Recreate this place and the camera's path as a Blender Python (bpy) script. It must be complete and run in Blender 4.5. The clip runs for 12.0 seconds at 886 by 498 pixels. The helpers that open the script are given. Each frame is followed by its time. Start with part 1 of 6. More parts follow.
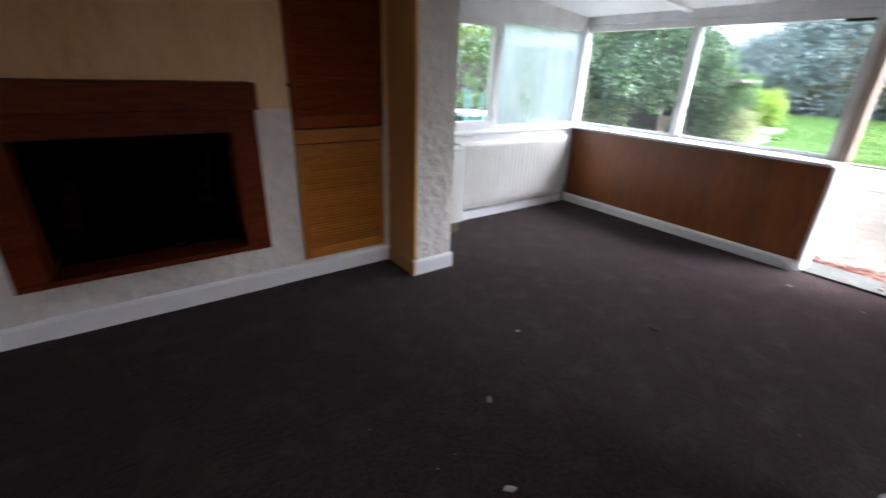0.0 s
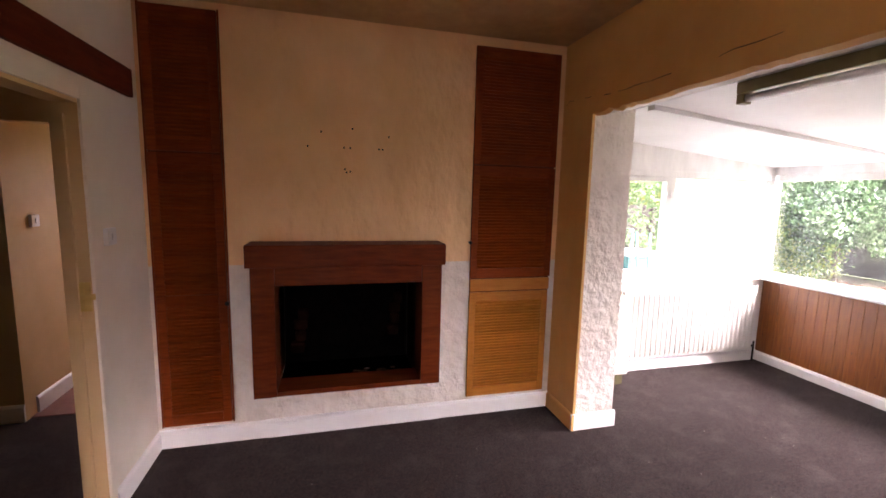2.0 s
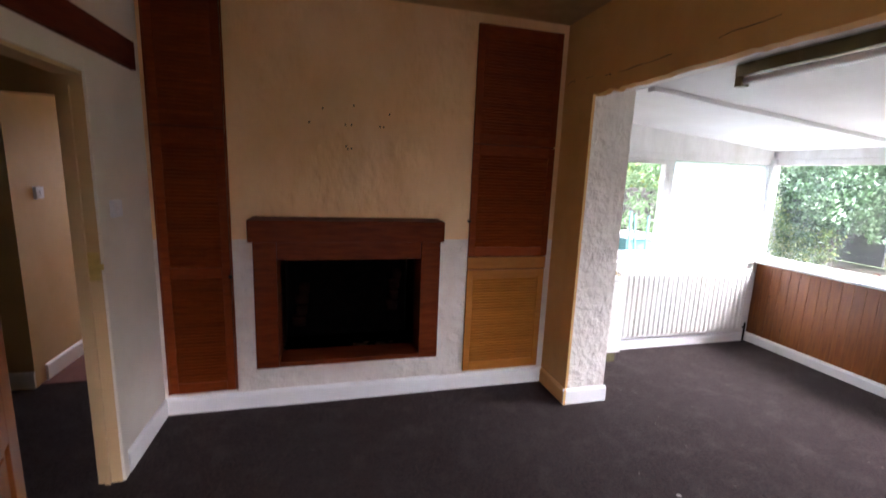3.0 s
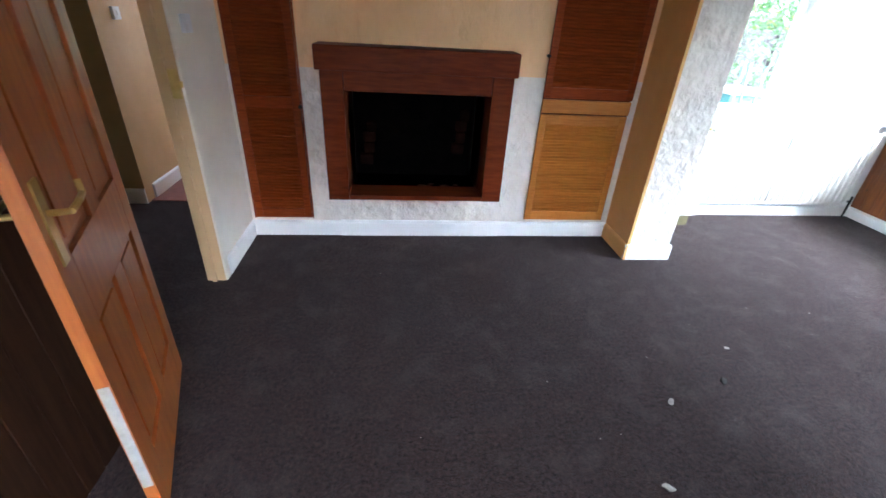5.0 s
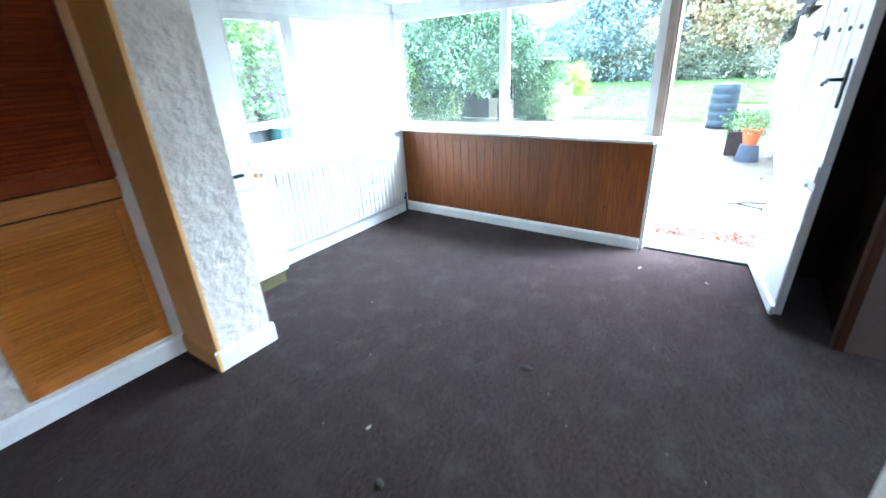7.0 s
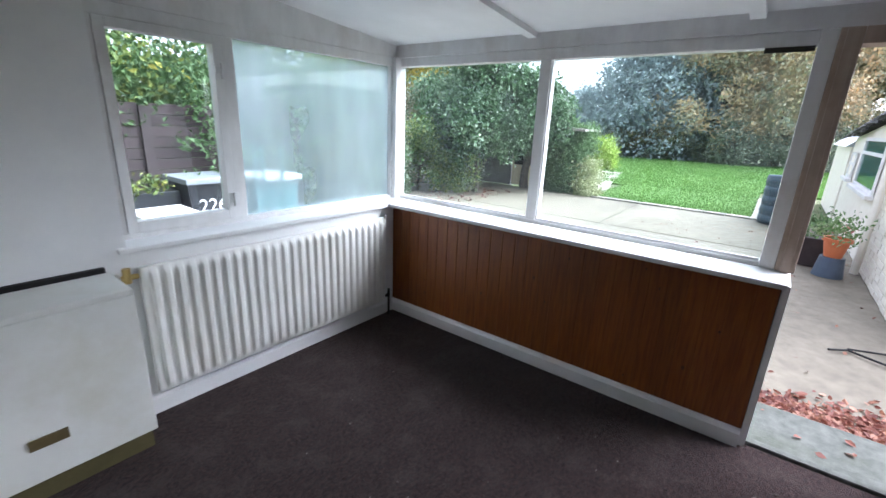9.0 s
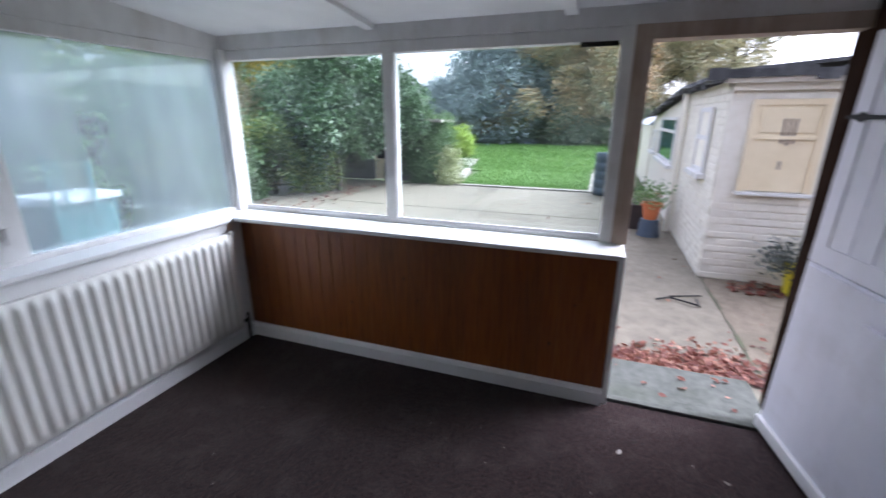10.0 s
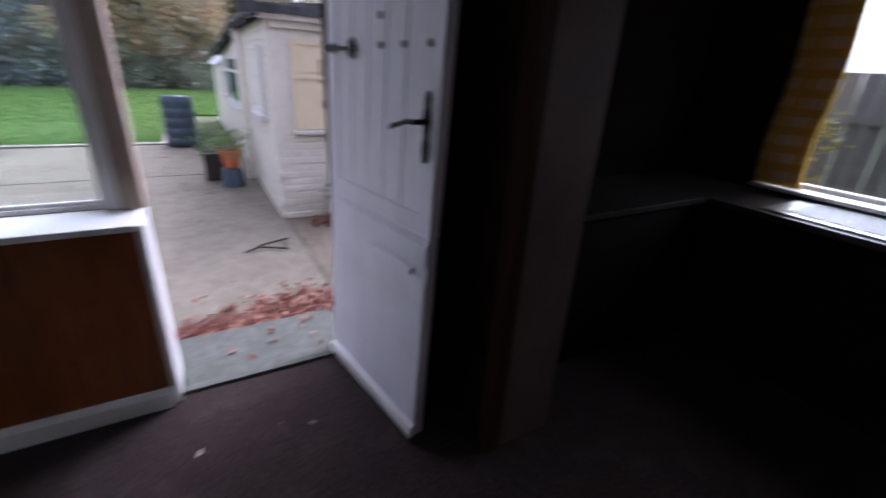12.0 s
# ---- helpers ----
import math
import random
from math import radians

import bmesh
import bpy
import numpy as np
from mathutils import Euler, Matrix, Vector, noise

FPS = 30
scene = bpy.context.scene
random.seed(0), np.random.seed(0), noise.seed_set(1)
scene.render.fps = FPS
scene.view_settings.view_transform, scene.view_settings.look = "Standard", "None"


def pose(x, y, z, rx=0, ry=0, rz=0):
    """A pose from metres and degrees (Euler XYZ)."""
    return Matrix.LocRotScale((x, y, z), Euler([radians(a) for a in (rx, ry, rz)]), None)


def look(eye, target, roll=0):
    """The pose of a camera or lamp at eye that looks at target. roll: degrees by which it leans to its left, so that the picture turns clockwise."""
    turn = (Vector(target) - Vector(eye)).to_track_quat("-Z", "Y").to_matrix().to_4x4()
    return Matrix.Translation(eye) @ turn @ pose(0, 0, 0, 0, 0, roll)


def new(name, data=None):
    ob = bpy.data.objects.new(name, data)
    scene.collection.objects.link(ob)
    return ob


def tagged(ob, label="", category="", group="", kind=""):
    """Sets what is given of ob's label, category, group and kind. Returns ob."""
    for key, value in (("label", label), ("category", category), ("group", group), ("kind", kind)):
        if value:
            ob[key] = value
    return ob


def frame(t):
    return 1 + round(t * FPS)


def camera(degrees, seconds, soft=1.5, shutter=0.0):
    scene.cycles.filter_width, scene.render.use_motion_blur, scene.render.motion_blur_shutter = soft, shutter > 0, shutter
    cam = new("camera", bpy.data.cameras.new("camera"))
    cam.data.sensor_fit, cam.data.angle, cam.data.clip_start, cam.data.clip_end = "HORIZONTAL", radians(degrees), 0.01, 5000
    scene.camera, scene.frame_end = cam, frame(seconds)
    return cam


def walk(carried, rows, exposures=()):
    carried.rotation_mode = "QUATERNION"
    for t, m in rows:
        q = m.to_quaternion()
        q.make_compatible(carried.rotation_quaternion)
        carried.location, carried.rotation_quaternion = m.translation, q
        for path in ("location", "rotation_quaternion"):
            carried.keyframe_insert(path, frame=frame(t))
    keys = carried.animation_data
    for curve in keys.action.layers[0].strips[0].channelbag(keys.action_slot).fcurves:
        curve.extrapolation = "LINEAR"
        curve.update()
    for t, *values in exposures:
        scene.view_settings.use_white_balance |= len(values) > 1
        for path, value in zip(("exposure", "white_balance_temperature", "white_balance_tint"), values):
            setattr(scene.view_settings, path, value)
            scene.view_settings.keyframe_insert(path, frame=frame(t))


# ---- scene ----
cam = camera(92.3, 12.0, 1.5, 0.5)
PATH = [
    (0, (0.567, 0.721, 1.457), (1.658, 2.207, 0.681), 2.1),
    (0.5, (0.427, 0.703, 1.505), (1.104, 2.429, 0.755), 2.7),
    (1, (0.357, 0.704, 1.562), (0.783, 2.531, 0.87), 2.3),
    (1.5, (0.388, 0.674, 1.639), (0.815, 2.575, 1.185), 3.1),
    (2, (0.441, 0.635, 1.69), (0.949, 2.552, 1.432), 1.4),
    (2.5, (0.438, 0.603, 1.701), (0.947, 2.523, 1.473), 1.4),
    (3, (0.432, 0.578, 1.677), (0.941, 2.48, 1.33), 2.3),
    (3.5, (0.407, 0.555, 1.548), (0.683, 2.429, 0.906), 4.6),
    (3.7, (0.398, 0.548, 1.507), (0.544, 2.386, 0.731), 4.4),
    (5.3, (0.466, 0.577, 1.556), (0.728, 2.305, 0.584), 2.3),
    (5.5, (0.563, 0.559, 1.547), (1.052, 2.244, 0.587), 1.1),
    (6, (0.774, 0.69, 1.519), (1.845, 2.111, 0.605), 1.5),
    (6.5, (0.982, 0.889, 1.534), (2.407, 2.008, 0.686), -2.9),
    (7, (1.29, 1.064, 1.514), (2.782, 2.126, 0.709), -3.0),
    (7.2, (1.442, 1.144, 1.524), (2.949, 2.205, 0.747), -1.9),
    (8.8, (2.379, 1.759, 1.536), (3.934, 2.861, 0.929), 2.6),
    (9, (2.484, 1.751, 1.53), (4.013, 2.904, 0.952), 2.5),
    (9.5, (2.595, 1.789, 1.548), (4.234, 2.776, 0.965), 1.2),
    (10, (2.64, 1.758, 1.555), (4.437, 2.404, 0.96), 0.1),
    (10.5, (2.661, 1.718, 1.538), (4.542, 2.048, 0.945), -0.1),
    (11, (2.682, 1.728, 1.53), (4.568, 2.009, 0.927), -0.4),
    (11.5, (2.75, 1.61, 1.50), (4.592, 1.364, 0.757), 0.4),
    (12, (2.94, 1.355, 1.492), (4.53, 0.411, 0.724), 3.4),
]
EXPOSURES = [
    (0.0, 3.1, 5800, 18), (0.5, 3.6, 6350, 28), (1.5, 4.65, 6900, 38), (2.5, 4.5, 6500, 32), (3.0, 4.2, 6000, 26), (3.7, 3.8, 5500, 19),
    (5.3, 5.2, 5150, 9), (5.5, 5.2, 5100, 8), (6.0, 5.25, 5050, 6), (6.5, 5.05, 4950, 4), (7.2, 4.35, 4900, 5),
    (8.8, 2.55, 5600, 16), (9.5, 2.3, 5600, 18), (10.0, 2.05, 5550, 21), (10.5, 1.72, 5550, 24), (11.0, 1.55, 5550, 26), (11.5, 1.4, 5550, 27), (12.0, 1.6, 5500, 28),
]
walk(cam, [(t, look(eye, target, roll)) for t, eye, target, roll in PATH], EXPOSURES)
SKY_STRENGTH = 0.15

# ---- sky, sun ----
world = bpy.data.worlds.new("world")
scene.world = world
world.use_nodes = True
wn, wl = world.node_tree.nodes, world.node_tree.links
sky = wn.new("ShaderNodeTexSky")
sky.sky_type, sky.sun_disc = "NISHITA", False
SUN_EL, SUN_AZ = 48.0, 140.0
sky.sun_elevation, sky.sun_rotation = radians(SUN_EL), radians(SUN_AZ)
sky.air_density, sky.dust_density = 1.0, 4.0
pale = wn.new("ShaderNodeHueSaturation")
pale.inputs["Saturation"].default_value = 0.22
wl.new(sky.outputs[0], pale.inputs["Color"])
wl.new(pale.outputs[0], wn["Background"].inputs["Color"])
wn["Background"].inputs["Strength"].default_value = SKY_STRENGTH
sun = new("sun", bpy.data.lights.new("sun", "SUN"))
sun.data.energy, sun.data.angle, sun.data.color = 1.5, radians(85), (1.0, 0.97, 0.92)
az = radians(SUN_AZ)
sun.matrix_world = look((0, 0, 30), (-30 * math.sin(az) / math.tan(radians(SUN_EL)), -30 * math.cos(az) / math.tan(radians(SUN_EL)), 0))


# ---- materials ----
def ramp(nt, fac, stops):
    r = nt.nodes.new("ShaderNodeValToRGB")
    while len(r.color_ramp.elements) < len(stops):
        r.color_ramp.elements.new(0.5)
    for e, (p, c) in zip(r.color_ramp.elements, stops):
        e.position, e.color = p, (*c, 1)
    nt.links.new(fac, r.inputs[0])
    return r.outputs[0]


def surface(name, a, b, c=None, scale=8.0, stretch=(1, 1, 1), fine=60.0, rough=0.6, bump=0.2, metal=0.0, blotch=1.2, amount=0.5, vary=0.0, coat=0.0, dist=0.01, island=False, relief=None, spec=0.5, sheen=0.0):
    """a, b: the grain's two colours; c: stains at large scale; fine, bump: the small relief."""
    m = bpy.data.materials.new(name)
    m.use_nodes = True
    nt, p = m.node_tree, m.node_tree.nodes["Principled BSDF"]
    co = nt.nodes.new("ShaderNodeTexCoord")
    mp = nt.nodes.new("ShaderNodeMapping")
    mp.inputs["Scale"].default_value = stretch
    nt.links.new(co.outputs["Object"], mp.inputs[0])
    vec = mp.outputs[0]
    oi = nt.nodes.new("ShaderNodeObjectInfo")
    if vary:
        off = nt.nodes.new("ShaderNodeVectorMath")
        off.operation = "MULTIPLY_ADD"
        nt.links.new(oi.outputs["Random"], off.inputs[0])
        off.inputs[1].default_value = (9.1, 5.3, 7.7)
        nt.links.new(mp.outputs[0], off.inputs[2])
        vec = off.outputs[0]

    def noise_tex(s, v, detail=4.0, rough_=0.6):
        n = nt.nodes.new("ShaderNodeTexNoise")
        n.inputs["Scale"].default_value, n.inputs["Detail"].default_value, n.inputs["Roughness"].default_value = s, detail, rough_
        nt.links.new(v, n.inputs["Vector"])
        return n.outputs["Fac"]
    grain = noise_tex(scale, vec)
    col = ramp(nt, grain, [(0.32, a), (0.68, b)])
    if c:
        big = noise_tex(blotch, co.outputs["Object"], 5.0)
        mask = ramp(nt, big, [(0.5, (0, 0, 0)), (0.75, (amount,) * 3)])
        mix = nt.nodes.new("ShaderNodeMix")
        mix.data_type = "RGBA"
        nt.links.new(mask, mix.inputs["Factor"])
        nt.links.new(col, mix.inputs["A"])
        mix.inputs["B"].default_value = (*c, 1)
        col = mix.outputs["Result"]
    if vary or island:
        hsv = nt.nodes.new("ShaderNodeHueSaturation")
        mr = nt.nodes.new("ShaderNodeMapRange")
        src = oi.outputs["Random"]
        if island:
            src = nt.nodes.new("ShaderNodeNewGeometry").outputs["Random Per Island"]
        nt.links.new(src, mr.inputs["Value"])
        v = vary or 0.3
        mr.inputs["To Min"].default_value, mr.inputs["To Max"].default_value = 1 - v, 1 + v
        nt.links.new(mr.outputs[0], hsv.inputs["Value"])
        nt.links.new(col, hsv.inputs["Color"])
        col = hsv.outputs[0]
    nt.links.new(col, p.inputs["Base Color"])
    p.inputs["Metallic"].default_value, p.inputs["Roughness"].default_value = metal, rough
    p.inputs["Specular IOR Level"].default_value = spec
    p.inputs["Sheen Weight"].default_value, p.inputs["Sheen Roughness"].default_value = sheen, 0.6
    p.inputs["Coat Weight"].default_value, p.inputs["Coat Roughness"].default_value = coat, 0.25
    if bump:
        b1 = nt.nodes.new("ShaderNodeBump")
        b1.inputs["Strength"].default_value, b1.inputs["Distance"].default_value = bump, dist
        f1 = noise_tex(fine, vec, 3.0)
        if relief:
            f2 = noise_tex(relief, vec, 2.0, 0.45)
            mx = nt.nodes.new("ShaderNodeMath")
            mx.operation = "MULTIPLY_ADD"
            nt.links.new(f1, mx.inputs[0])
            mx.inputs[1].default_value = 0.25
            nt.links.new(f2, mx.inputs[2])
            f1 = mx.outputs[0]
        nt.links.new(f1, b1.inputs["Height"])
        nt.links.new(b1.outputs[0], p.inputs["Normal"])
    return m


def glass_mat(name, haze, tint=(0.95, 1.0, 0.98), streak=1.0):
    """Clear pane whose film of dew or dust scatters part of the light; the film is patchy."""
    m = bpy.data.materials.new(name)
    m.use_nodes = True
    nt = m.node_tree
    nt.nodes.clear()
    N, L = nt.nodes.new, nt.links.new
    out, clear, film, gloss = N("ShaderNodeOutputMaterial"), N("ShaderNodeBsdfTransparent"), N("ShaderNodeBsdfTranslucent"), N("ShaderNodeBsdfGlossy")
    clear.inputs[0].default_value = (*tint, 1)
    film.inputs[0].default_value = (0.74, 0.82, 0.83, 1)
    gloss.inputs["Roughness"].default_value = 0.03
    co, mp, n = N("ShaderNodeTexCoord"), N("ShaderNodeMapping"), N("ShaderNodeTexNoise")
    mp.inputs["Scale"].default_value = (1.6, 1.6, streak)
    L(co.outputs["Object"], mp.inputs[0])
    L(mp.outputs[0], n.inputs["Vector"])
    n.inputs["Scale"].default_value, n.inputs["Detail"].default_value = 1.3, 3
    mask = ramp(nt, n.outputs["Fac"], [(0.3, (haze[0],) * 3), (0.7, (haze[1],) * 3)])
    m1, m2, fr = N("ShaderNodeMixShader"), N("ShaderNodeMixShader"), N("ShaderNodeLayerWeight")
    L(mask, m1.inputs[0]), L(clear.outputs[0], m1.inputs[1]), L(film.outputs[0], m1.inputs[2])
    fr.inputs["Blend"].default_value = 0.5
    steep, share = N("ShaderNodeMath"), N("ShaderNodeMath")
    steep.operation, share.operation = "POWER", "MULTIPLY_ADD"
    L(fr.outputs["Facing"], steep.inputs[0])
    steep.inputs[1].default_value = 5.0
    L(steep.outputs[0], share.inputs[0])
    share.inputs[1].default_value, share.inputs[2].default_value = 0.55, 0.03
    L(share.outputs[0], m2.inputs[0]), L(m1.outputs[0], m2.inputs[1]), L(gloss.outputs[0], m2.inputs[2])
    L(m2.outputs[0], out.inputs[0])
    return m


def leaf_mat(name, cols, rough=0.55, vary=0.45):
    m = bpy.data.materials.new(name)
    m.use_nodes = True
    nt, p = m.node_tree, m.node_tree.nodes["Principled BSDF"]
    geo = nt.nodes.new("ShaderNodeNewGeometry")
    co = nt.nodes.new("ShaderNodeTexCoord")
    n = nt.nodes.new("ShaderNodeTexNoise")
    n.inputs["Scale"].default_value = 0.7
    nt.links.new(co.outputs["Object"], n.inputs["Vector"])
    ad = nt.nodes.new("ShaderNodeMath")
    ad.operation = "MULTIPLY_ADD"
    nt.links.new(geo.outputs["Random Per Island"], ad.inputs[0])
    ad.inputs[1].default_value = 0.5
    sub = nt.nodes.new("ShaderNodeMath")
    sub.operation = "SUBTRACT"
    nt.links.new(n.outputs["Fac"], sub.inputs[0])
    sub.inputs[1].default_value = 0.25
    nt.links.new(sub.outputs[0], ad.inputs[2])
    k = len(cols)
    col = ramp(nt, ad.outputs[0], [(0.1 + 0.8 * i / max(1, k - 1), c) for i, c in enumerate(cols)])
    nt.links.new(col, p.inputs["Base Color"])
    p.inputs["Roughness"].default_value = rough
    tr = nt.nodes.new("ShaderNodeBsdfTranslucent")
    nt.links.new(col, tr.inputs[0])
    mx = nt.nodes.new("ShaderNodeMixShader")
    mx.inputs[0].default_value = 0.3
    nt.links.new(p.outputs[0], mx.inputs[1])
    nt.links.new(tr.outputs[0], mx.inputs[2])
    nt.links.new(mx.outputs[0], nt.nodes["Material Output"].inputs[0])
    return m


M_CARPET = surface("carpet_pile", (0.004, 0.0018, 0.0017), (0.066, 0.036, 0.032), (0.080, 0.060, 0.056), scale=58, fine=170, rough=1.0, bump=1.0, dist=0.016, blotch=6.0, amount=0.6, spec=0.0, sheen=0.11)
M_CREAM = surface("cream_textured_plaster", (0.82, 0.54, 0.28), (0.87, 0.60, 0.33), (0.72, 0.44, 0.19), scale=5, fine=30, rough=0.75, bump=1.0, dist=0.03, relief=7, stretch=(1, 1, 0.6))
M_ROUGHWHITE = surface("rough_white_plaster", (0.68, 0.63, 0.57), (0.78, 0.73, 0.67), (0.60, 0.50, 0.38), scale=7, fine=45, rough=0.7, bump=1.0, dist=0.025, relief=14, amount=0.35)
M_TAN = surface("tan_painted_plaster", (0.66, 0.36, 0.11), (0.72, 0.42, 0.14), (0.55, 0.27, 0.07), scale=4, fine=35, rough=0.6, bump=0.25, dist=0.008, relief=6)
M_OFFWHITE = surface("off_white_paint", (0.74, 0.69, 0.60), (0.80, 0.75, 0.67), (0.64, 0.54, 0.40), scale=3, fine=60, rough=0.6, bump=0.12, dist=0.004, amount=0.3)
M_HALL = surface("hall_beige_paint", (0.58, 0.40, 0.20), (0.64, 0.45, 0.24), (0.50, 0.32, 0.14), scale=3, fine=50, rough=0.65, bump=0.1, dist=0.004)
M_CEIL = surface("dining_ceiling_paint", (0.44, 0.27, 0.12), (0.54, 0.34, 0.16), (0.36, 0.20, 0.08), scale=9, fine=70, rough=0.8, bump=0.4, dist=0.006)
M_WHITE = surface("white_gloss_paint", (0.76, 0.76, 0.76), (0.82, 0.82, 0.81), (0.70, 0.68, 0.62), scale=5, fine=40, rough=0.35, bump=0.08, dist=0.003, amount=0.4)
M_FRAME = surface("weathered_white_timber", (0.66, 0.65, 0.64), (0.76, 0.75, 0.74), (0.42, 0.36, 0.29), scale=11, stretch=(1, 1, 0.35), fine=60, rough=0.5, bump=0.25, dist=0.004, blotch=2.6, amount=0.55)
M_POST = surface("stained_door_post", (0.33, 0.25, 0.19), (0.45, 0.36, 0.29), (0.18, 0.11, 0.065), scale=14, stretch=(1, 1, 0.15), fine=50, rough=0.5, bump=0.3, dist=0.004, blotch=2.2, amount=0.7)
M_PANELCEIL = surface("white_ceiling_board", (0.74, 0.74, 0.74), (0.80, 0.80, 0.80), (0.66, 0.64, 0.60), scale=3, fine=50, rough=0.6, bump=0.08, dist=0.003, amount=0.3)
M_PINE = surface("varnished_pine_board", (0.175, 0.041, 0.005), (0.29, 0.092, 0.011), (0.08, 0.016, 0.002), scale=9, stretch=(7, 7, 0.5), fine=30, rough=0.42, bump=0.12, dist=0.002, vary=0.14, coat=0.3)
M_LOUVRE = surface("dark_stained_louvre", (0.145, 0.024, 0.0035), (0.23, 0.045, 0.006), (0.11, 0.022, 0.005), scale=10, stretch=(0.8, 6, 9), fine=40, rough=0.55, bump=0.1, dist=0.002, vary=0.12, spec=0.12)
M_LOUVRE_L = surface("golden_stained_louvre", (0.36, 0.125, 0.018), (0.46, 0.18, 0.030), (0.27, 0.08, 0.010), scale=10, stretch=(0.8, 6, 9), fine=40, rough=0.5, bump=0.1, dist=0.002, vary=0.12, spec=0.2)
M_MANTEL = surface("mahogany_stained_wood", (0.085, 0.013, 0.0025), (0.15, 0.028, 0.004), (0.20, 0.055, 0.015), scale=9, stretch=(0.6, 4, 5), fine=30, rough=0.5, bump=0.15, dist=0.003, amount=0.35, spec=0.12)
M_BEAM = surface("dark_red_picture_board", (0.085, 0.012, 0.005), (0.13, 0.022, 0.008), None, scale=9, stretch=(4, 0.6, 4), fine=30, spec=0.12, rough=0.6, bump=0.15, dist=0.003)
M_DOORPINE = surface("orange_pine_door", (0.28, 0.07, 0.011), (0.40, 0.125, 0.022), (0.20, 0.045, 0.008), scale=7, stretch=(6, 6, 0.45), fine=30, rough=0.35, bump=0.1, dist=0.002, coat=0.3)
M_NEARBLACK = surface("near_black_matt", (0.002, 0.0017, 0.0017), (0.005, 0.004, 0.0035), (0.007, 0.004, 0.003), scale=6, fine=30, rough=1.0, bump=0.5, spec=0.0, amount=0.4, blotch=3.0)
M_ASH = surface("pale_ash", (0.05, 0.03, 0.025), (0.12, 0.075, 0.06), None, scale=30, fine=60, rough=1.0, bump=0.5)
M_IRON = surface("black_wrought_iron", (0.012, 0.012, 0.013), (0.022, 0.021, 0.022), None, scale=20, fine=50, rough=0.5, bump=0.4, metal=0.6)
M_BRASS = surface("worn_brass", (0.55, 0.40, 0.14), (0.66, 0.50, 0.20), (0.30, 0.2, 0.08), scale=20, fine=60, rough=0.3, bump=0.1, metal=1.0, blotch=9)
M_PLASTIC = surface("yellowed_switch_plastic", (0.72, 0.74, 0.78), (0.76, 0.78, 0.82), None, scale=8, fine=80, rough=0.35, bump=0.02)
M_RAD = surface("radiator_enamel", (0.74, 0.73, 0.69), (0.79, 0.78, 0.74), (0.60, 0.54, 0.42), scale=6, fine=40, rough=0.4, bump=0.0, blotch=2, amount=0.4)
M_CAB = surface("grubby_white_steel", (0.70, 0.70, 0.66), (0.76, 0.76, 0.72), (0.50, 0.46, 0.33), scale=4, fine=40, rough=0.4, bump=0.05, blotch=3, amount=0.5)
M_OLIVE = surface("olive_painted_plinth", (0.085, 0.075, 0.03), (0.12, 0.10, 0.042), None, scale=10, fine=40, rough=0.5, bump=0.15)
M_GOLD = surface("brown_enamel_batten", (0.13, 0.10, 0.045), (0.18, 0.14, 0.065), None, scale=10, fine=50, rough=0.4, bump=0.1, metal=0.3)
M_TUBE = surface("opal_tube_glass", (0.86, 0.86, 0.86), (0.90, 0.90, 0.90), None, scale=3, rough=0.25, bump=0)
# Brown lowered to near black, holding the shade behind the door in its colour.
M_DARKWALL = surface("shade_darkened_brown_wall", (0.020, 0.013, 0.010), (0.034, 0.021, 0.015), (0.06, 0.04, 0.03), scale=5, spec=0.0, fine=40, rough=1.0, bump=0.3, dist=0.006)
# White jamb paint darkened and reddened: its shade is in this colour.
M_JAMB = surface("shade_darkened_white_jamb", (0.12, 0.082, 0.068), (0.16, 0.108, 0.09), None, scale=5, fine=40, rough=0.6, bump=0.15)
M_DOORW = surface("white_ledged_door_paint", (0.78, 0.78, 0.86), (0.84, 0.84, 0.91), (0.58, 0.56, 0.56), scale=8, stretch=(1, 1, 0.3), fine=40, rough=0.42, bump=0.2, dist=0.003, blotch=4, amount=0.4)
M_BLACK = surface("black_gap", (0.01, 0.01, 0.01), (0.015, 0.015, 0.015), None, rough=0.9, bump=0)
# Kitchen colours are darkened: the room's shade is put into these three materials.
M_KTILE = surface("shade_darkened_kitchen_wall", (0.014, 0.009, 0.007), (0.022, 0.014, 0.011), None, scale=4, spec=0.1, rough=0.9, bump=0.1)
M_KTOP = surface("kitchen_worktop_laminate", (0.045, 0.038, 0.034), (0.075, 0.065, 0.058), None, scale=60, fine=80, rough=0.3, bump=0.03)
M_KUNIT = surface("shade_darkened_kitchen_unit", (0.010, 0.006, 0.004), (0.018, 0.011, 0.007), None, scale=8, spec=0.15, rough=0.7, bump=0.1)
M_CONC = surface("worn_patio_concrete", (0.140, 0.122, 0.090), (0.205, 0.180, 0.134), (0.075, 0.064, 0.046), scale=9, fine=120, rough=0.85, bump=0.5, dist=0.008, blotch=0.55, amount=0.7)
M_SLAB = surface("greenish_step_slab", (0.075, 0.08, 0.07), (0.12, 0.125, 0.11), (0.05, 0.06, 0.035), scale=18, spec=0.2, fine=120, rough=0.9, bump=0.35, dist=0.006, blotch=3)
M_EARTH = surface("soil_and_rough_grass", (0.055, 0.075, 0.025), (0.10, 0.12, 0.045), (0.09, 0.065, 0.04), scale=3, fine=40, rough=0.95, bump=0.6, dist=0.03, blotch=0.3)
M_TURF = surface("turf_soil", (0.06, 0.13, 0.02), (0.09, 0.18, 0.03), (0.12, 0.17, 0.05), scale=5, fine=60, rough=0.95, bump=0.6, dist=0.02, blotch=0.5)
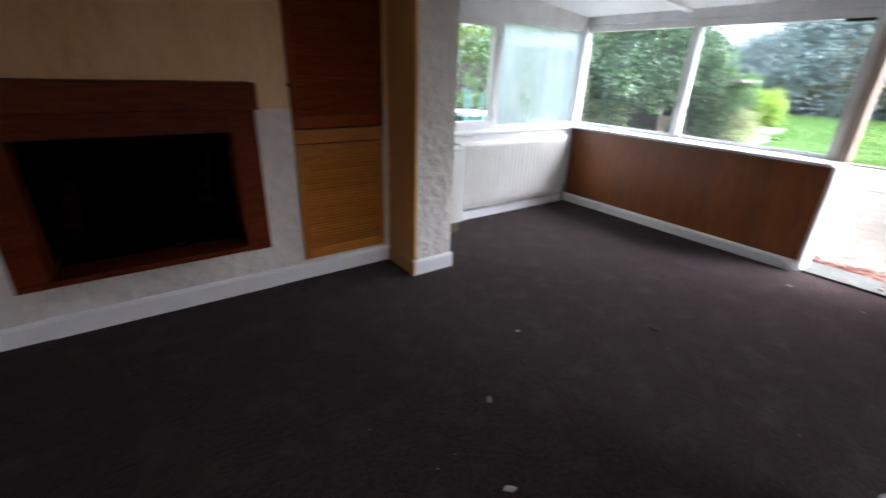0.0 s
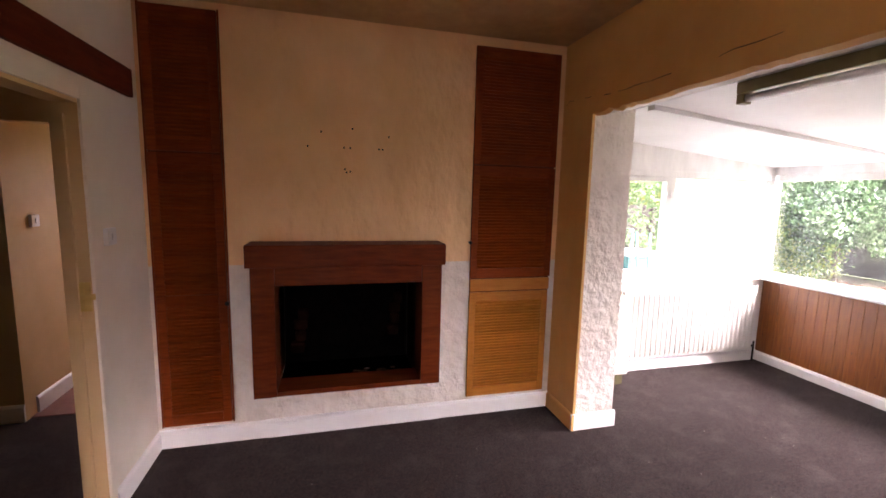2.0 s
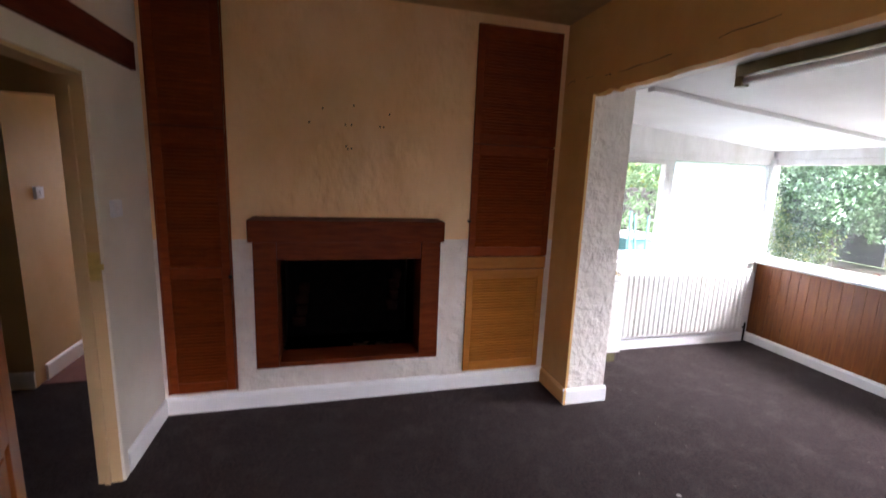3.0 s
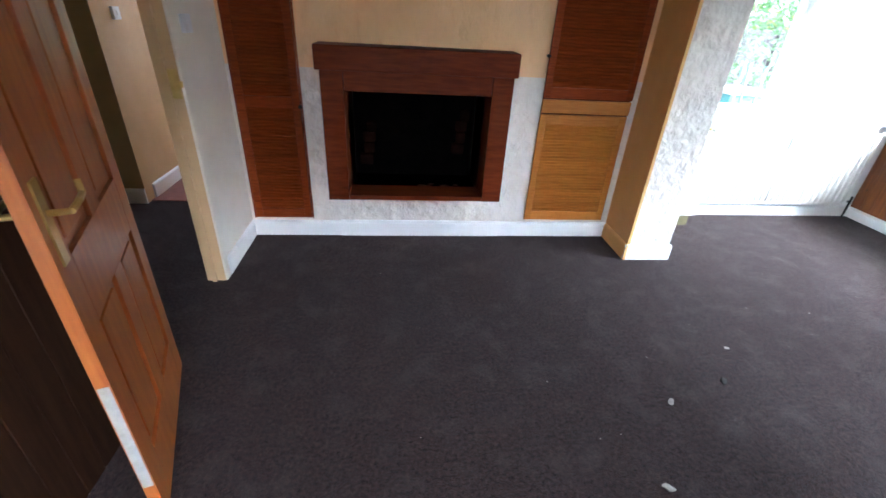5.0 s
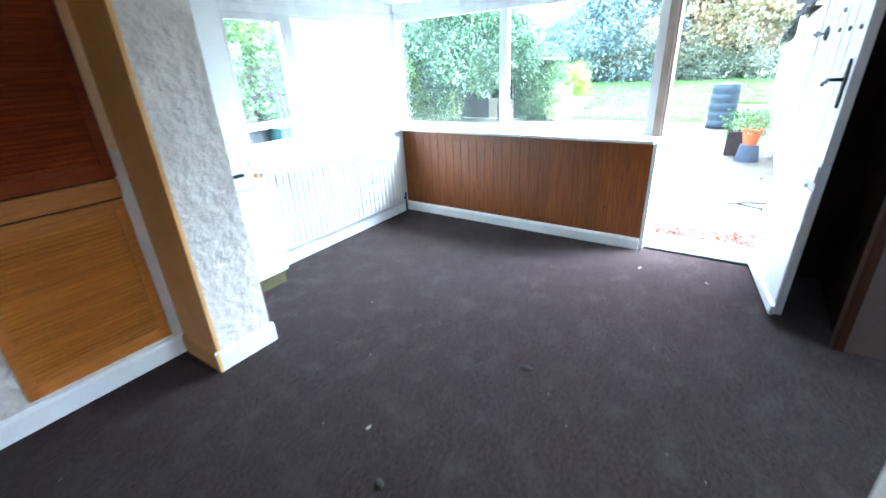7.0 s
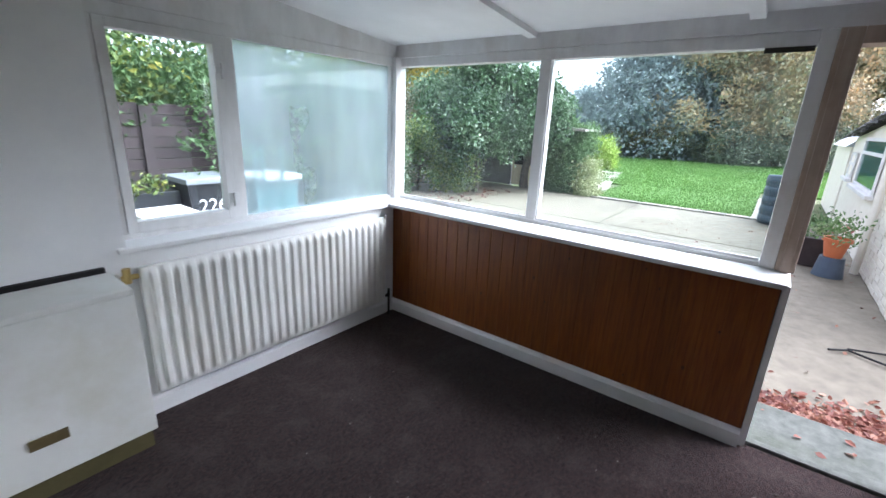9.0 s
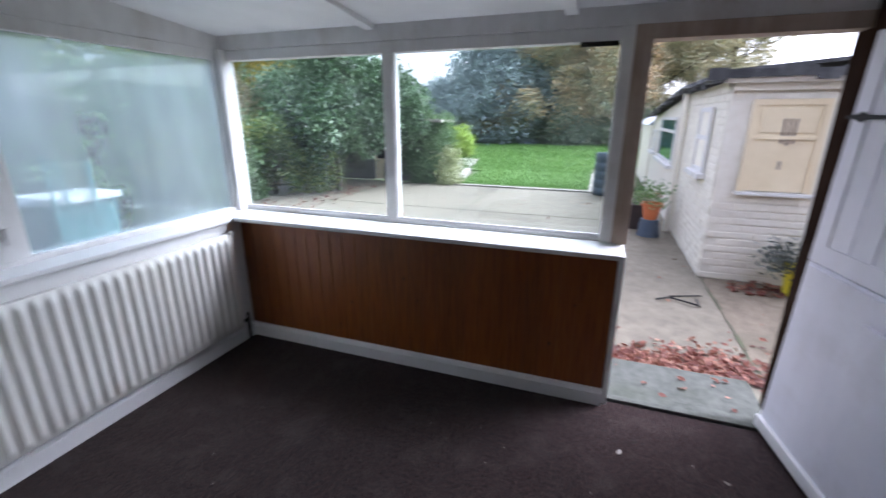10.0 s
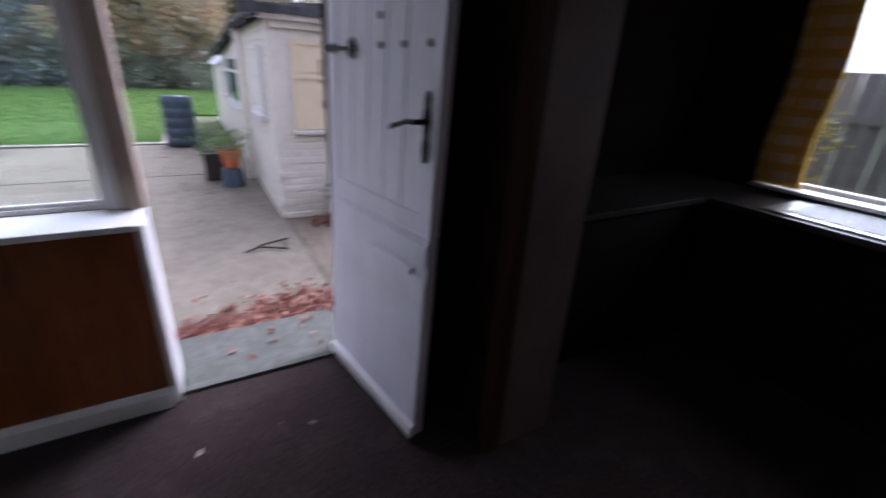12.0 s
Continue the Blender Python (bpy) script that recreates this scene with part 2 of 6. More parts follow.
M_GRASS = leaf_mat("grass_blades", [(0.085, 0.19, 0.035), (0.12, 0.23, 0.048), (0.17, 0.28, 0.075)])
M_BRICK = surface("cream_painted_brick", (0.77, 0.72, 0.62), (0.84, 0.80, 0.71), (0.60, 0.52, 0.40), scale=10, fine=60, rough=0.6, bump=0.35, dist=0.006, vary=0.04, blotch=1.0, amount=0.35)
M_CREAMBOARD = surface("cream_window_board", (0.76, 0.64, 0.43), (0.82, 0.70, 0.49), (0.66, 0.52, 0.34), scale=5, fine=40, rough=0.5, bump=0.1)
M_FELT = surface("black_roofing_felt", (0.02, 0.02, 0.022), (0.05, 0.05, 0.052), (0.30, 0.30, 0.30), scale=9, fine=50, rough=0.8, bump=0.6, dist=0.02, blotch=2.0, amount=0.5)
M_TERRA = surface("terracotta_plastic_pot", (0.52, 0.14, 0.05), (0.60, 0.18, 0.07), None, scale=6, rough=0.55, bump=0.1)
M_BLUEPOT = surface("slate_blue_pot", (0.055, 0.075, 0.11), (0.075, 0.10, 0.145), None, scale=6, rough=0.5, bump=0.1)
M_DARKPOT = surface("dark_brown_planter", (0.03, 0.02, 0.02), (0.05, 0.035, 0.035), None, scale=6, rough=0.5, bump=0.1)
M_YELLOW = surface("yellow_plastic_bucket", (0.72, 0.60, 0.02), (0.80, 0.68, 0.04), None, scale=4, rough=0.4, bump=0.03)
M_BUTT = surface("slate_water_butt_plastic", (0.035, 0.055, 0.075), (0.05, 0.075, 0.10), None, scale=4, rough=0.5, bump=0.05)
M_BIN = surface("black_bin_plastic", (0.02, 0.022, 0.028), (0.035, 0.037, 0.045), None, scale=4, rough=0.45, bump=0.05)
M_BINLID = surface("grey_bin_lid", (0.20, 0.22, 0.25), (0.26, 0.28, 0.31), None, scale=4, rough=0.5, bump=0.05)
M_TEAL = surface("teal_plastic", (0.06, 0.16, 0.16), (0.09, 0.21, 0.21), None, scale=4, rough=0.4, bump=0.05)
M_FENCE = surface("brown_fence_panel", (0.036, 0.026, 0.028), (0.062, 0.044, 0.045), (0.04, 0.034, 0.03), scale=8, stretch=(0.5, 3, 6), fine=40, rough=0.85, bump=0.3, vary=0.15)
M_GREYFENCE = surface("grey_weathered_fence", (0.11, 0.095, 0.085), (0.17, 0.15, 0.135), (0.07, 0.06, 0.05), scale=8, stretch=(6, 6, 0.5), fine=40, rough=0.85, bump=0.3, vary=0.18)
M_BARK = surface("tree_bark", (0.05, 0.04, 0.03), (0.11, 0.09, 0.07), None, scale=9, stretch=(3, 3, 0.6), fine=40, rough=0.95, bump=0.8, dist=0.03)
M_STONE = surface("pale_garden_stone", (0.24, 0.215, 0.185), (0.34, 0.31, 0.27), (0.14, 0.14, 0.11), scale=8, fine=60, rough=0.85, bump=0.5, dist=0.015, vary=0.15)
M_OUTGREY = surface("grey_render_outhouse", (0.085, 0.08, 0.08), (0.14, 0.13, 0.13), (0.05, 0.05, 0.045), scale=5, fine=40, rough=0.85, bump=0.3)
M_HOLLY = leaf_mat("dark_holly_leaves", [(0.006, 0.014, 0.006), (0.03, 0.07, 0.026), (0.10, 0.18, 0.08), (0.34, 0.44, 0.30)], 0.35)
M_IVY = leaf_mat("ivy_leaves", [(0.045, 0.085, 0.03), (0.09, 0.16, 0.06), (0.17, 0.26, 0.12)], 0.6)
M_SHRUB = leaf_mat("mixed_shrub_leaves", [(0.02, 0.045, 0.012), (0.07, 0.13, 0.035), (0.22, 0.26, 0.06), (0.52, 0.42, 0.08)])
M_REDSHRUB = leaf_mat("reddish_shrub_leaves", [(0.09, 0.12, 0.06), (0.18, 0.18, 0.10), (0.28, 0.18, 0.12)])
M_YELLOWLEAF = leaf_mat("yellow_autumn_leaves", [(0.10, 0.12, 0.02), (0.30, 0.25, 0.03), (0.50, 0.34, 0.04)])
M_LIME = leaf_mat("lime_bush_leaves", [(0.16, 0.25, 0.03), (0.28, 0.40, 0.06), (0.42, 0.52, 0.12)])
# Haze is put into the next four leaf colours: far foliage paler, greyer.
M_CONIFER = leaf_mat("haze_paled_conifer_foliage", [(0.23, 0.28, 0.29), (0.30, 0.36, 0.365), (0.36, 0.42, 0.42)], 0.8)
M_FARTREE = leaf_mat("haze_paled_yellow_green_leaves", [(0.26, 0.27, 0.17), (0.38, 0.36, 0.22), (0.52, 0.42, 0.24)])
M_AUTUMN = leaf_mat("haze_paled_autumn_leaves", [(0.29, 0.32, 0.24), (0.42, 0.40, 0.28), (0.56, 0.43, 0.27), (0.66, 0.46, 0.24)])
M_HEDGE = leaf_mat("haze_paled_hedge_leaves", [(0.10, 0.14, 0.09), (0.19, 0.23, 0.16), (0.31, 0.31, 0.24)])
M_PALE = leaf_mat("pale_creeper_leaves", [(0.16, 0.20, 0.07), (0.30, 0.33, 0.15), (0.42, 0.42, 0.26)])
M_DEADLEAF = leaf_mat("fallen_leaf_litter", [(0.035, 0.014, 0.012), (0.13, 0.035, 0.025), (0.25, 0.085, 0.05), (0.42, 0.24, 0.16)], 0.6)
M_CHIP = surface("pale_debris", (0.38, 0.35, 0.31), (0.50, 0.46, 0.42), None, scale=40, rough=0.8, bump=0.2)
M_DIRT = surface("dark_debris", (0.02, 0.018, 0.015), (0.045, 0.04, 0.03), None, scale=40, rough=0.9, bump=0.2)
M_GLASS = glass_mat("slightly_misted_glass", (0.0, 0.008))
M_FOG = glass_mat("condensation_fogged_glass", (0.20, 0.62), (0.90, 0.99, 1.0), 0.6)
M_DARKGLASS = surface("shed_window_glass", (0.02, 0.09, 0.08), (0.03, 0.12, 0.10), None, scale=2, rough=0.06, bump=0)


def cloth_check(name):
    m = bpy.data.materials.new(name)
    m.use_nodes = True
    nt, p = m.node_tree, m.node_tree.nodes["Principled BSDF"]
    co = nt.nodes.new("ShaderNodeTexCoord")
    sep = nt.nodes.new("ShaderNodeSeparateXYZ")
    nt.links.new(co.outputs["Object"], sep.inputs[0])
    masks = []
    for ax, s in (("X", 120.0), ("Z", 60.0)):
        mu = nt.nodes.new("ShaderNodeMath")
        mu.operation = "MULTIPLY"
        mu.inputs[1].default_value = s
        nt.links.new(sep.outputs[ax], mu.inputs[0])
        si = nt.nodes.new("ShaderNodeMath")
        si.operation = "SINE"
        nt.links.new(mu.outputs[0], si.inputs[0])
        masks.append(ramp(nt, si.outputs[0], [(0.0, (0, 0, 0)), (0.3, (1, 1, 1))]))
    a = nt.nodes.new("ShaderNodeMix")
    a.data_type = "RGBA"
    nt.links.new(masks[0], a.inputs["Factor"])
    a.inputs["A"].default_value, a.inputs["B"].default_value = (0.62, 0.56, 0.42, 1), (0.66, 0.40, 0.03, 1)
    b = nt.nodes.new("ShaderNodeMix")
    b.data_type = "RGBA"
    nt.links.new(masks[1], b.inputs["Factor"])
    nt.links.new(a.outputs["Result"], b.inputs["A"])
    b.inputs["B"].default_value = (0.60, 0.38, 0.06, 1)
    nt.links.new(b.outputs["Result"], p.inputs["Base Color"])
    p.inputs["Roughness"].default_value = 0.9
    p.inputs["Transmission Weight"].default_value = 0.0
    tr = nt.nodes.new("ShaderNodeBsdfTranslucent")
    nt.links.new(b.outputs["Result"], tr.inputs[0])
    mx = nt.nodes.new("ShaderNodeMixShader")
    mx.inputs[0].default_value = 0.12
    nt.links.new(p.outputs[0], mx.inputs[1])
    nt.links.new(tr.outputs[0], mx.inputs[2])
    nt.links.new(mx.outputs[0], nt.nodes["Material Output"].inputs[0])
    return m


M_CURTAIN = cloth_check("yellow_check_cotton")

# ---- building helpers ----
BASE = {}


def thing(name, loc, label="", category="", group="", kind="", turn=0.0):
    """An empty at a thing's base. With turn its parts are built in its own axes, else in world axes."""
    ob = new(name)
    ob.empty_display_size = 0.1
    ob.location = loc
    ob.rotation_euler = (0, 0, radians(turn))
    BASE[ob.name] = Vector((0, 0, 0)) if turn else Vector(loc)
    return tagged(ob, label, category, group, kind)


def mesh_of(name, bm, material, smooth=False):
    me = bpy.data.meshes.new(name)
    bmesh.ops.recalc_face_normals(bm, faces=bm.faces[:])
    bm.to_mesh(me)
    bm.free()
    me.materials.append(material)
    if smooth:
        me.polygons.foreach_set("use_smooth", [True] * len(me.polygons))
    return me


def part(name, bm, material, parent=None, label="", smooth=False, kind=""):
    ob = new(name, mesh_of(name, bm, material, smooth))
    if parent is not None:
        ob.parent = parent
        ob.location = -BASE.get(parent.name, Vector((0, 0, 0)))
    return tagged(ob, label, kind=kind)


def piece(name, me, loc, parent, rot=None, scale=None):
    """One more object on a shared mesh."""
    ob = new(name, me)
    if parent is not None:
        ob.parent = parent
        loc = Vector(loc) - BASE.get(parent.name, Vector((0, 0, 0)))
    ob.location = loc
    if rot:
        ob.rotation_euler = rot
    if scale:
        ob.scale = scale
    return ob


def box(bm, x0, y0, z0, x1, y1, z1, bevel=0.0, m=None):
    r = bmesh.ops.create_cube(bm, size=1.0)
    vs = r["verts"]
    for v in vs:
        v.co = Vector((x0 + (v.co.x + 0.5) * (x1 - x0), y0 + (v.co.y + 0.5) * (y1 - y0), z0 + (v.co.z + 0.5) * (z1 - z0)))
    if bevel:
        es = list({e for v in vs for e in v.link_edges})
        r = bmesh.ops.bevel(bm, geom=es, offset=bevel, segments=2, affect="EDGES", profile=0.6)
        vs = list({v for f in r["faces"] for v in f.verts})
    if m is not None:
        bmesh.ops.transform(bm, matrix=m, verts=vs)
    return bm


def boxes(*specs, bevel=0.0):
    bm = bmesh.new()
    for s in specs:
        box(bm, *s, bevel=bevel)
    return bm


def cyl(bm, p0, p1, r0, r1=None, n=16):
    p0, p1 = Vector(p0), Vector(p1)
    d = p1 - p0
    m = Matrix.Translation((p0 + p1) / 2) @ d.to_track_quat("Z", "Y").to_matrix().to_4x4()
    bmesh.ops.create_cone(bm, cap_ends=True, segments=n, radius1=r0, radius2=r0 if r1 is None else r1, depth=d.length, matrix=m)
    return bm


def lathe(bm, prof, centre, n=24):
    """Turns a profile of (radius, height) about an upright axis."""
    rings = []
    for r, z in prof:
        rings.append([bm.verts.new((centre[0] + r * math.cos(2 * math.pi * i / n), centre[1] + r * math.sin(2 * math.pi * i / n), centre[2] + z)) for i in range(n)])
    for a, b in zip(rings, rings[1:]):
        for i in range(n):
            bm.faces.new((a[i], a[(i + 1) % n], b[(i + 1) % n], b[i]))
    return bm


def extrude_profile(bm, pts, axis, a, b):
    """A closed profile of (u, v) run along an axis from a to b."""
    def place(u, v, w):
        return {"x": (w, u, v), "y": (u, w, v), "z": (u, v, w)}[axis]
    lo = [bm.verts.new(place(u, v, a)) for u, v in pts]
    hi = [bm.verts.new(place(u, v, b)) for u, v in pts]
    n = len(pts)
    for i in range(n):
        bm.faces.new((lo[i], lo[(i + 1) % n], hi[(i + 1) % n], hi[i]))
    bm.faces.new(lo)
    bm.faces.new(hi)
    return bm


def structure(name, bm, material, label="", smooth=False):
    return part(name, bm, material, None, label, smooth, "structure")


def skirting(name, x0, y0, x1, y1, side, height=0.12, thick=0.018, material=None):
    """A skirting board with a rounded top along a wall from one point to another; side: the way that it faces."""
    bm = bmesh.new()
    sx, sy = side
    if sx:
        pts = [(x0, 0), (x0 + sx * thick, 0), (x0 + sx * thick, height - 0.02), (x0 + sx * thick * 0.6, height - 0.005), (x0, height)]
        extrude_profile(bm, pts, "y", min(y0, y1), max(y0, y1))
    else:
        pts = [(y0, 0), (y0 + sy * thick, 0), (y0 + sy * thick, height - 0.02), (y0 + sy * thick * 0.6, height - 0.005), (y0, height)]
        extrude_profile(bm, pts, "x", min(x0, x1), max(x0, x1))
    return structure(name, bm, material or M_WHITE, "white painted skirting board at the foot of the wall")


# ---- large structure ----
GY = -0.15            # level of the yard
DZ = 2.78             # dining room ceiling
WX = -0.65            # dining room's west wall face
FY = 3.59             # fireplace wall face
NX0, NX1 = 2.13, 2.46  # wall between the dining room and the lean-to
OY = 0.63             # south end of the wide opening
EX, EXG = 4.875, 5.085  # clad wall face, window plane
NY, NYG = 4.065, 4.23
DY0, DY1 = 0.80, 1.61    # the garden door's opening


def ext_ceiling(x):
    return 2.29 - 0.092 * (x - 2.46)


structure("floor", boxes((-3.2, -3.0, -0.12, EX + 0.03, 6.4, 0.0)), M_CARPET, "dark brown-purple worn carpet, dusty and flecked")
structure("wall_west", boxes((WX - 0.10, -1.6, 0, WX, 2.17, DZ), (WX - 0.10, 2.97, 0, WX, FY + 0.3, DZ), (WX - 0.10, 2.17, 2.08, WX, 2.97, DZ)), M_OFFWHITE, "off-white painted wall with an open doorway")
structure("wall_north_dining", boxes((WX, FY, 1.20, NX0, FY + 0.45, DZ)), M_CREAM, "cream swirled plaster chimney wall")
for x0, x1, z1 in ((WX, 0.09, 1.20), (1.04, NX0, 1.20), (0.09, 1.04, 0.34)):
    structure("wall_north_low", boxes((x0, FY, 0, x1, FY + 0.45, z1)), M_ROUGHWHITE, "rough white plaster low on the chimney wall")
# The opening in this unseen wall is added to let daylight in.
structure("wall_south_dining", boxes((WX - 0.10, -1.75, 0, 0.2, -1.6, DZ), (1.3, -1.75, 0, NX1, -1.6, DZ), (0.2, -1.75, 0, 1.3, -1.6, 1.15), (0.2, -1.75, 2.05, 1.3, -1.6, DZ)), M_OFFWHITE, "off-white painted wall")
structure("ceiling", boxes((WX - 0.10, -1.75, DZ, NX0 + 0.1, FY + 0.45, DZ + 0.12)), M_CEIL, "brownish stippled dining room ceiling")

# wall with the wide opening: tan towards the dining room, white within and beyond
bm = bmesh.new()
box(bm, NX0, -1.6, 0, NX0 + 0.02, OY, DZ)
box(bm, NX0, 3.21, 0, NX0 + 0.02, FY, DZ)
structure("wall_opening_dining_side", bm, M_TAN, "tan painted plaster beside the wide opening")
bm = bmesh.new()
NS = 60
rng = random.Random(4)
for i in range(NS):
    y0, y1 = OY + (3.21 - OY) * i / NS, OY + (3.21 - OY) * (i + 1) / NS
    za, zb = [2.225 + 0.014 * noise.noise((y * 3.1, 2.0, 0.0)) + 0.018 * noise.noise((y * 13.0, 5.0, 0.0)) for y in (y0, y1)]
    vs = [bm.verts.new(c) for c in ((NX0, y0, za + 0.012), (NX0, y1, zb + 0.012), (NX0, y1, DZ), (NX0, y0, DZ), (NX0 + 0.035, y0, za), (NX0 + 0.035, y1, zb), (NX0 + 0.035, y1, DZ), (NX0 + 0.035, y0, DZ))]
    bm.faces.new(vs[:4]), bm.faces.new(vs[4:]), bm.faces.new((vs[0], vs[1], vs[5], vs[4]))
bmesh.ops.remove_doubles(bm, verts=bm.verts[:], dist=0.0005)
structure("wall_opening_head_face", bm, M_TAN, "tan painted plaster over the opening, cracked and wavy along its lower edge", smooth=False)
bm = bmesh.new()
box(bm, NX0 + 0.02, -1.6, 0, NX1, OY, 2.9)
box(bm, NX0 + 0.02, 3.21, 0, NX1, NY, 2.9)
structure("wall_opening", bm, M_ROUGHWHITE, "rough white plastered wall end and head of the wide opening")
bm = bmesh.new()
for i in range(NS):
    y0, y1 = OY + (3.21 - OY) * i / NS, OY + (3.21 - OY) * (i + 1) / NS
    a0, a1 = [2.232 + 0.010 * noise.noise((y * 5.0, 8.0, 0.0)) for y in (y0, y1)]
    c0, c1 = [2.295 + 0.006 * noise.noise((y * 4.0, 3.0, 0.0)) for y in (y0, y1)]
    vs = [bm.verts.new(c) for c in ((NX0 + 0.035, y0, a0), (NX0 + 0.035, y1, a1), (NX1, y1, c1), (NX1, y0, c0), (NX1, y1, 2.9), (NX1, y0, 2.9), (NX0 + 0.035, y1, 2.9), (NX0 + 0.035, y0, 2.9))]
    bm.faces.new(vs[:4]), bm.faces.new((vs[3], vs[2], vs[4], vs[5])), bm.faces.new((vs[0], vs[1], vs[6], vs[7]))
bmesh.ops.remove_doubles(bm, verts=bm.verts[:], dist=0.0005)
structure("wall_opening_head", bm, M_ROUGHWHITE, "rough white plaster under the beam of the opening")

# lean-to: north wall, clad east wall, south wall
WZ0, WZ1 = 0.93, 1.905
structure("wall_north", boxes((NX1, NY, 0, 3.10, NY + 0.24, 2.45), (3.10, NY, 0, 5.2, NY + 0.24, 0.875), (3.10, NY + 0.15, 1.93, 5.2, NY + 0.24, 2.45)), M_WHITE, "white painted wall under and beside the window")
structure("door_sill_base", boxes((4.862, DY0 - 0.035, GY - 0.1, 5.14, DY1, -0.075)), M_DARKWALL, "dark base under the threshold")
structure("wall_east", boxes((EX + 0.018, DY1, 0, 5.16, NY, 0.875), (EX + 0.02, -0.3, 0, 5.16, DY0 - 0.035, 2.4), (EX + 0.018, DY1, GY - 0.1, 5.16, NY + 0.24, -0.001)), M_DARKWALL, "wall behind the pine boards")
structure("wall_south", boxes((4.015, 0.10, 0, EX + 0.02, 0.43, 2.35)), M_DARKWALL, "brown wall behind the open door, darkened in colour for shade")
structure("wall_south_end", boxes((3.99, 0.12, 0, 4.015, 0.44, 2.3)), M_JAMB, "white painted end of the wall at the kitchen opening, darkened for shade")
structure("trim_kitchen_jamb", boxes((3.975, 0.405, 0, 3.989, 0.452, 2.2), (3.9895, 0.4405, 0, 4.06, 0.452, 2.2), bevel=0.002), surface("dark_varnished_jamb", (0.035, 0.012, 0.005), (0.06, 0.021, 0.009), None, scale=8, stretch=(6, 6, 0.5), fine=40, rough=0.5, bump=0.15, spec=0.2), "dark varnished timber edging at the kitchen opening")
bm = bmesh.new()
extrude_profile(bm, [(NX1 - 0.01, ext_ceiling(NX1)), (5.3, ext_ceiling(5.3)), (5.3, ext_ceiling(5.3) + 0.1), (NX1 - 0.01, ext_ceiling(NX1) + 0.1)], "y", 0.09, NYG + 0.12)
structure("ceiling_lean_to", bm, M_PANELCEIL, "white sloping boarded lean-to ceiling with joints")

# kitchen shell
structure("wall_kitchen_east", boxes((4.86, -1.95, 0, 5.0, 0.10, 2.4)), M_KTILE, "shade-darkened kitchen wall")
structure("wall_kitchen_south", boxes((4.30, -1.95, 0, 5.0, -1.80, 2.4), (2.9, -1.95, 0, 4.30, -1.80, 0.93), (2.9, -1.95, 2.1, 4.30, -1.80, 2.4), (NX0, -1.95, 0, 2.9, -1.80, 2.4)), M_KTILE, "shade-darkened kitchen wall with a wide window")
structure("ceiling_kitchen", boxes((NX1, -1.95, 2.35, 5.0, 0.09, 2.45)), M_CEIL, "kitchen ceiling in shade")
structure("wall_kitchen_north", boxes((NX1, -1.80, 0, NX1 + 0.1, 0.0, 2.35)), M_KTILE, "shade-darkened kitchen wall beside the lean-to")

# hall beyond the west doorway
structure("wall_hall", boxes((-3.2, 4.15, 0, -1.68, 4.27, 2.6), (-1.68, 4.15, 2.1, WX - 0.10, 4.27, 2.6), (-3.2, 0.3, 0, -3.08, 4.15, 2.6), (-3.2, 0.18, 0, WX - 0.10, 0.3, 2.6)), M_HALL, "beige painted hall wall in shade")
# The opening at the far end is unseen, added to light this wall.
structure("wall_hall_back", boxes((-1.80, 4.27, 0, -1.68, 6.2, 2.6), (WX - 0.10, 4.04, 0, WX - 0.02, 6.2, 2.6), (-1.68, 6.08, 0, WX - 0.10, 6.2, 0.9), (-1.68, 6.08, 2.1, WX - 0.10, 6.2, 2.6)), M_HALL, "beige painted wall of the further passage, lit through an added opening")
structure("ceiling_hall", boxes((-3.2, 0.18, 2.6, WX - 0.10, 6.2, 2.7)), M_CEIL, "hall ceiling")
skirting("baseboard_hall", -3.08, 4.15, -1.68, 4.15, (0, -1), 0.13, 0.016)
skirting("baseboard_hall_back", -1.68, 4.27, -1.68, 6.08, (1, 0), 0.13, 0.016)
structure("floor_hall_back", boxes((-1.68, 4.2, 0.0, WX - 0.10, 6.08, 0.006)), surface("red_brown_hall_floor", (0.16, 0.045, 0.025), (0.22, 0.07, 0.04), None, scale=8, rough=0.6, bump=0.1), "red-brown passage floor")

# skirtings
skirting("baseboard_north_left", WX, FY, -0.0, FY, (0, -1))
skirting("baseboard_north_mid", 0.0, FY, 1.22, FY, (0, -1), 0.125, 0.024)
skirting("baseboard_north_right", 1.22, FY, NX0, FY, (0, -1))
skirting("baseboard_west", WX, 3.01, WX, FY - 0.018, (1, 0))
skirting("baseboard_west_south", WX, -1.6, WX, 0.4, (1, 0))
skirting("baseboard_nib_west", NX0, 3.19, NX0, FY - 0.018, (-1, 0), material=M_TAN)
skirting("baseboard_nib_end", NX0 - 0.018, 3.21, NX1 + 0.018, 3.21, (0, -1))
skirting("baseboard_nib_east", NX1, 3.21, NX1, NY, (1, 0))
skirting("baseboard_jamb_end", NX0 - 0.018, OY, NX1 + 0.018, OY, (0, 1), 0.14)
skirting("baseboard_jamb_east", NX1, -0.3, NX1, OY, (1, 0), 0.14)
skirting("baseboard_east", EX, DY1, EX, NY, (-1, 0), 0.095, 0.03)
skirting("baseboard_north", 3.02, NY, EX - 0.03, NY, (0, -1), 0.10, 0.03)

# outside ground
structure("ground", boxes((-900, -900, GY - 0.3, 900, 900, GY - 0.03)), M_EARTH, "rough garden soil and grass")
structure("pavement", boxes((5.12, -6, GY - 0.12, 13.1, 10.4, GY)), M_CONC, "worn mottled concrete patio")
structure("pavement_side", boxes((-2.6, NY + 0.24, GY - 0.12, 5.12, 8.2, GY)), M_CONC, "concrete side passage")

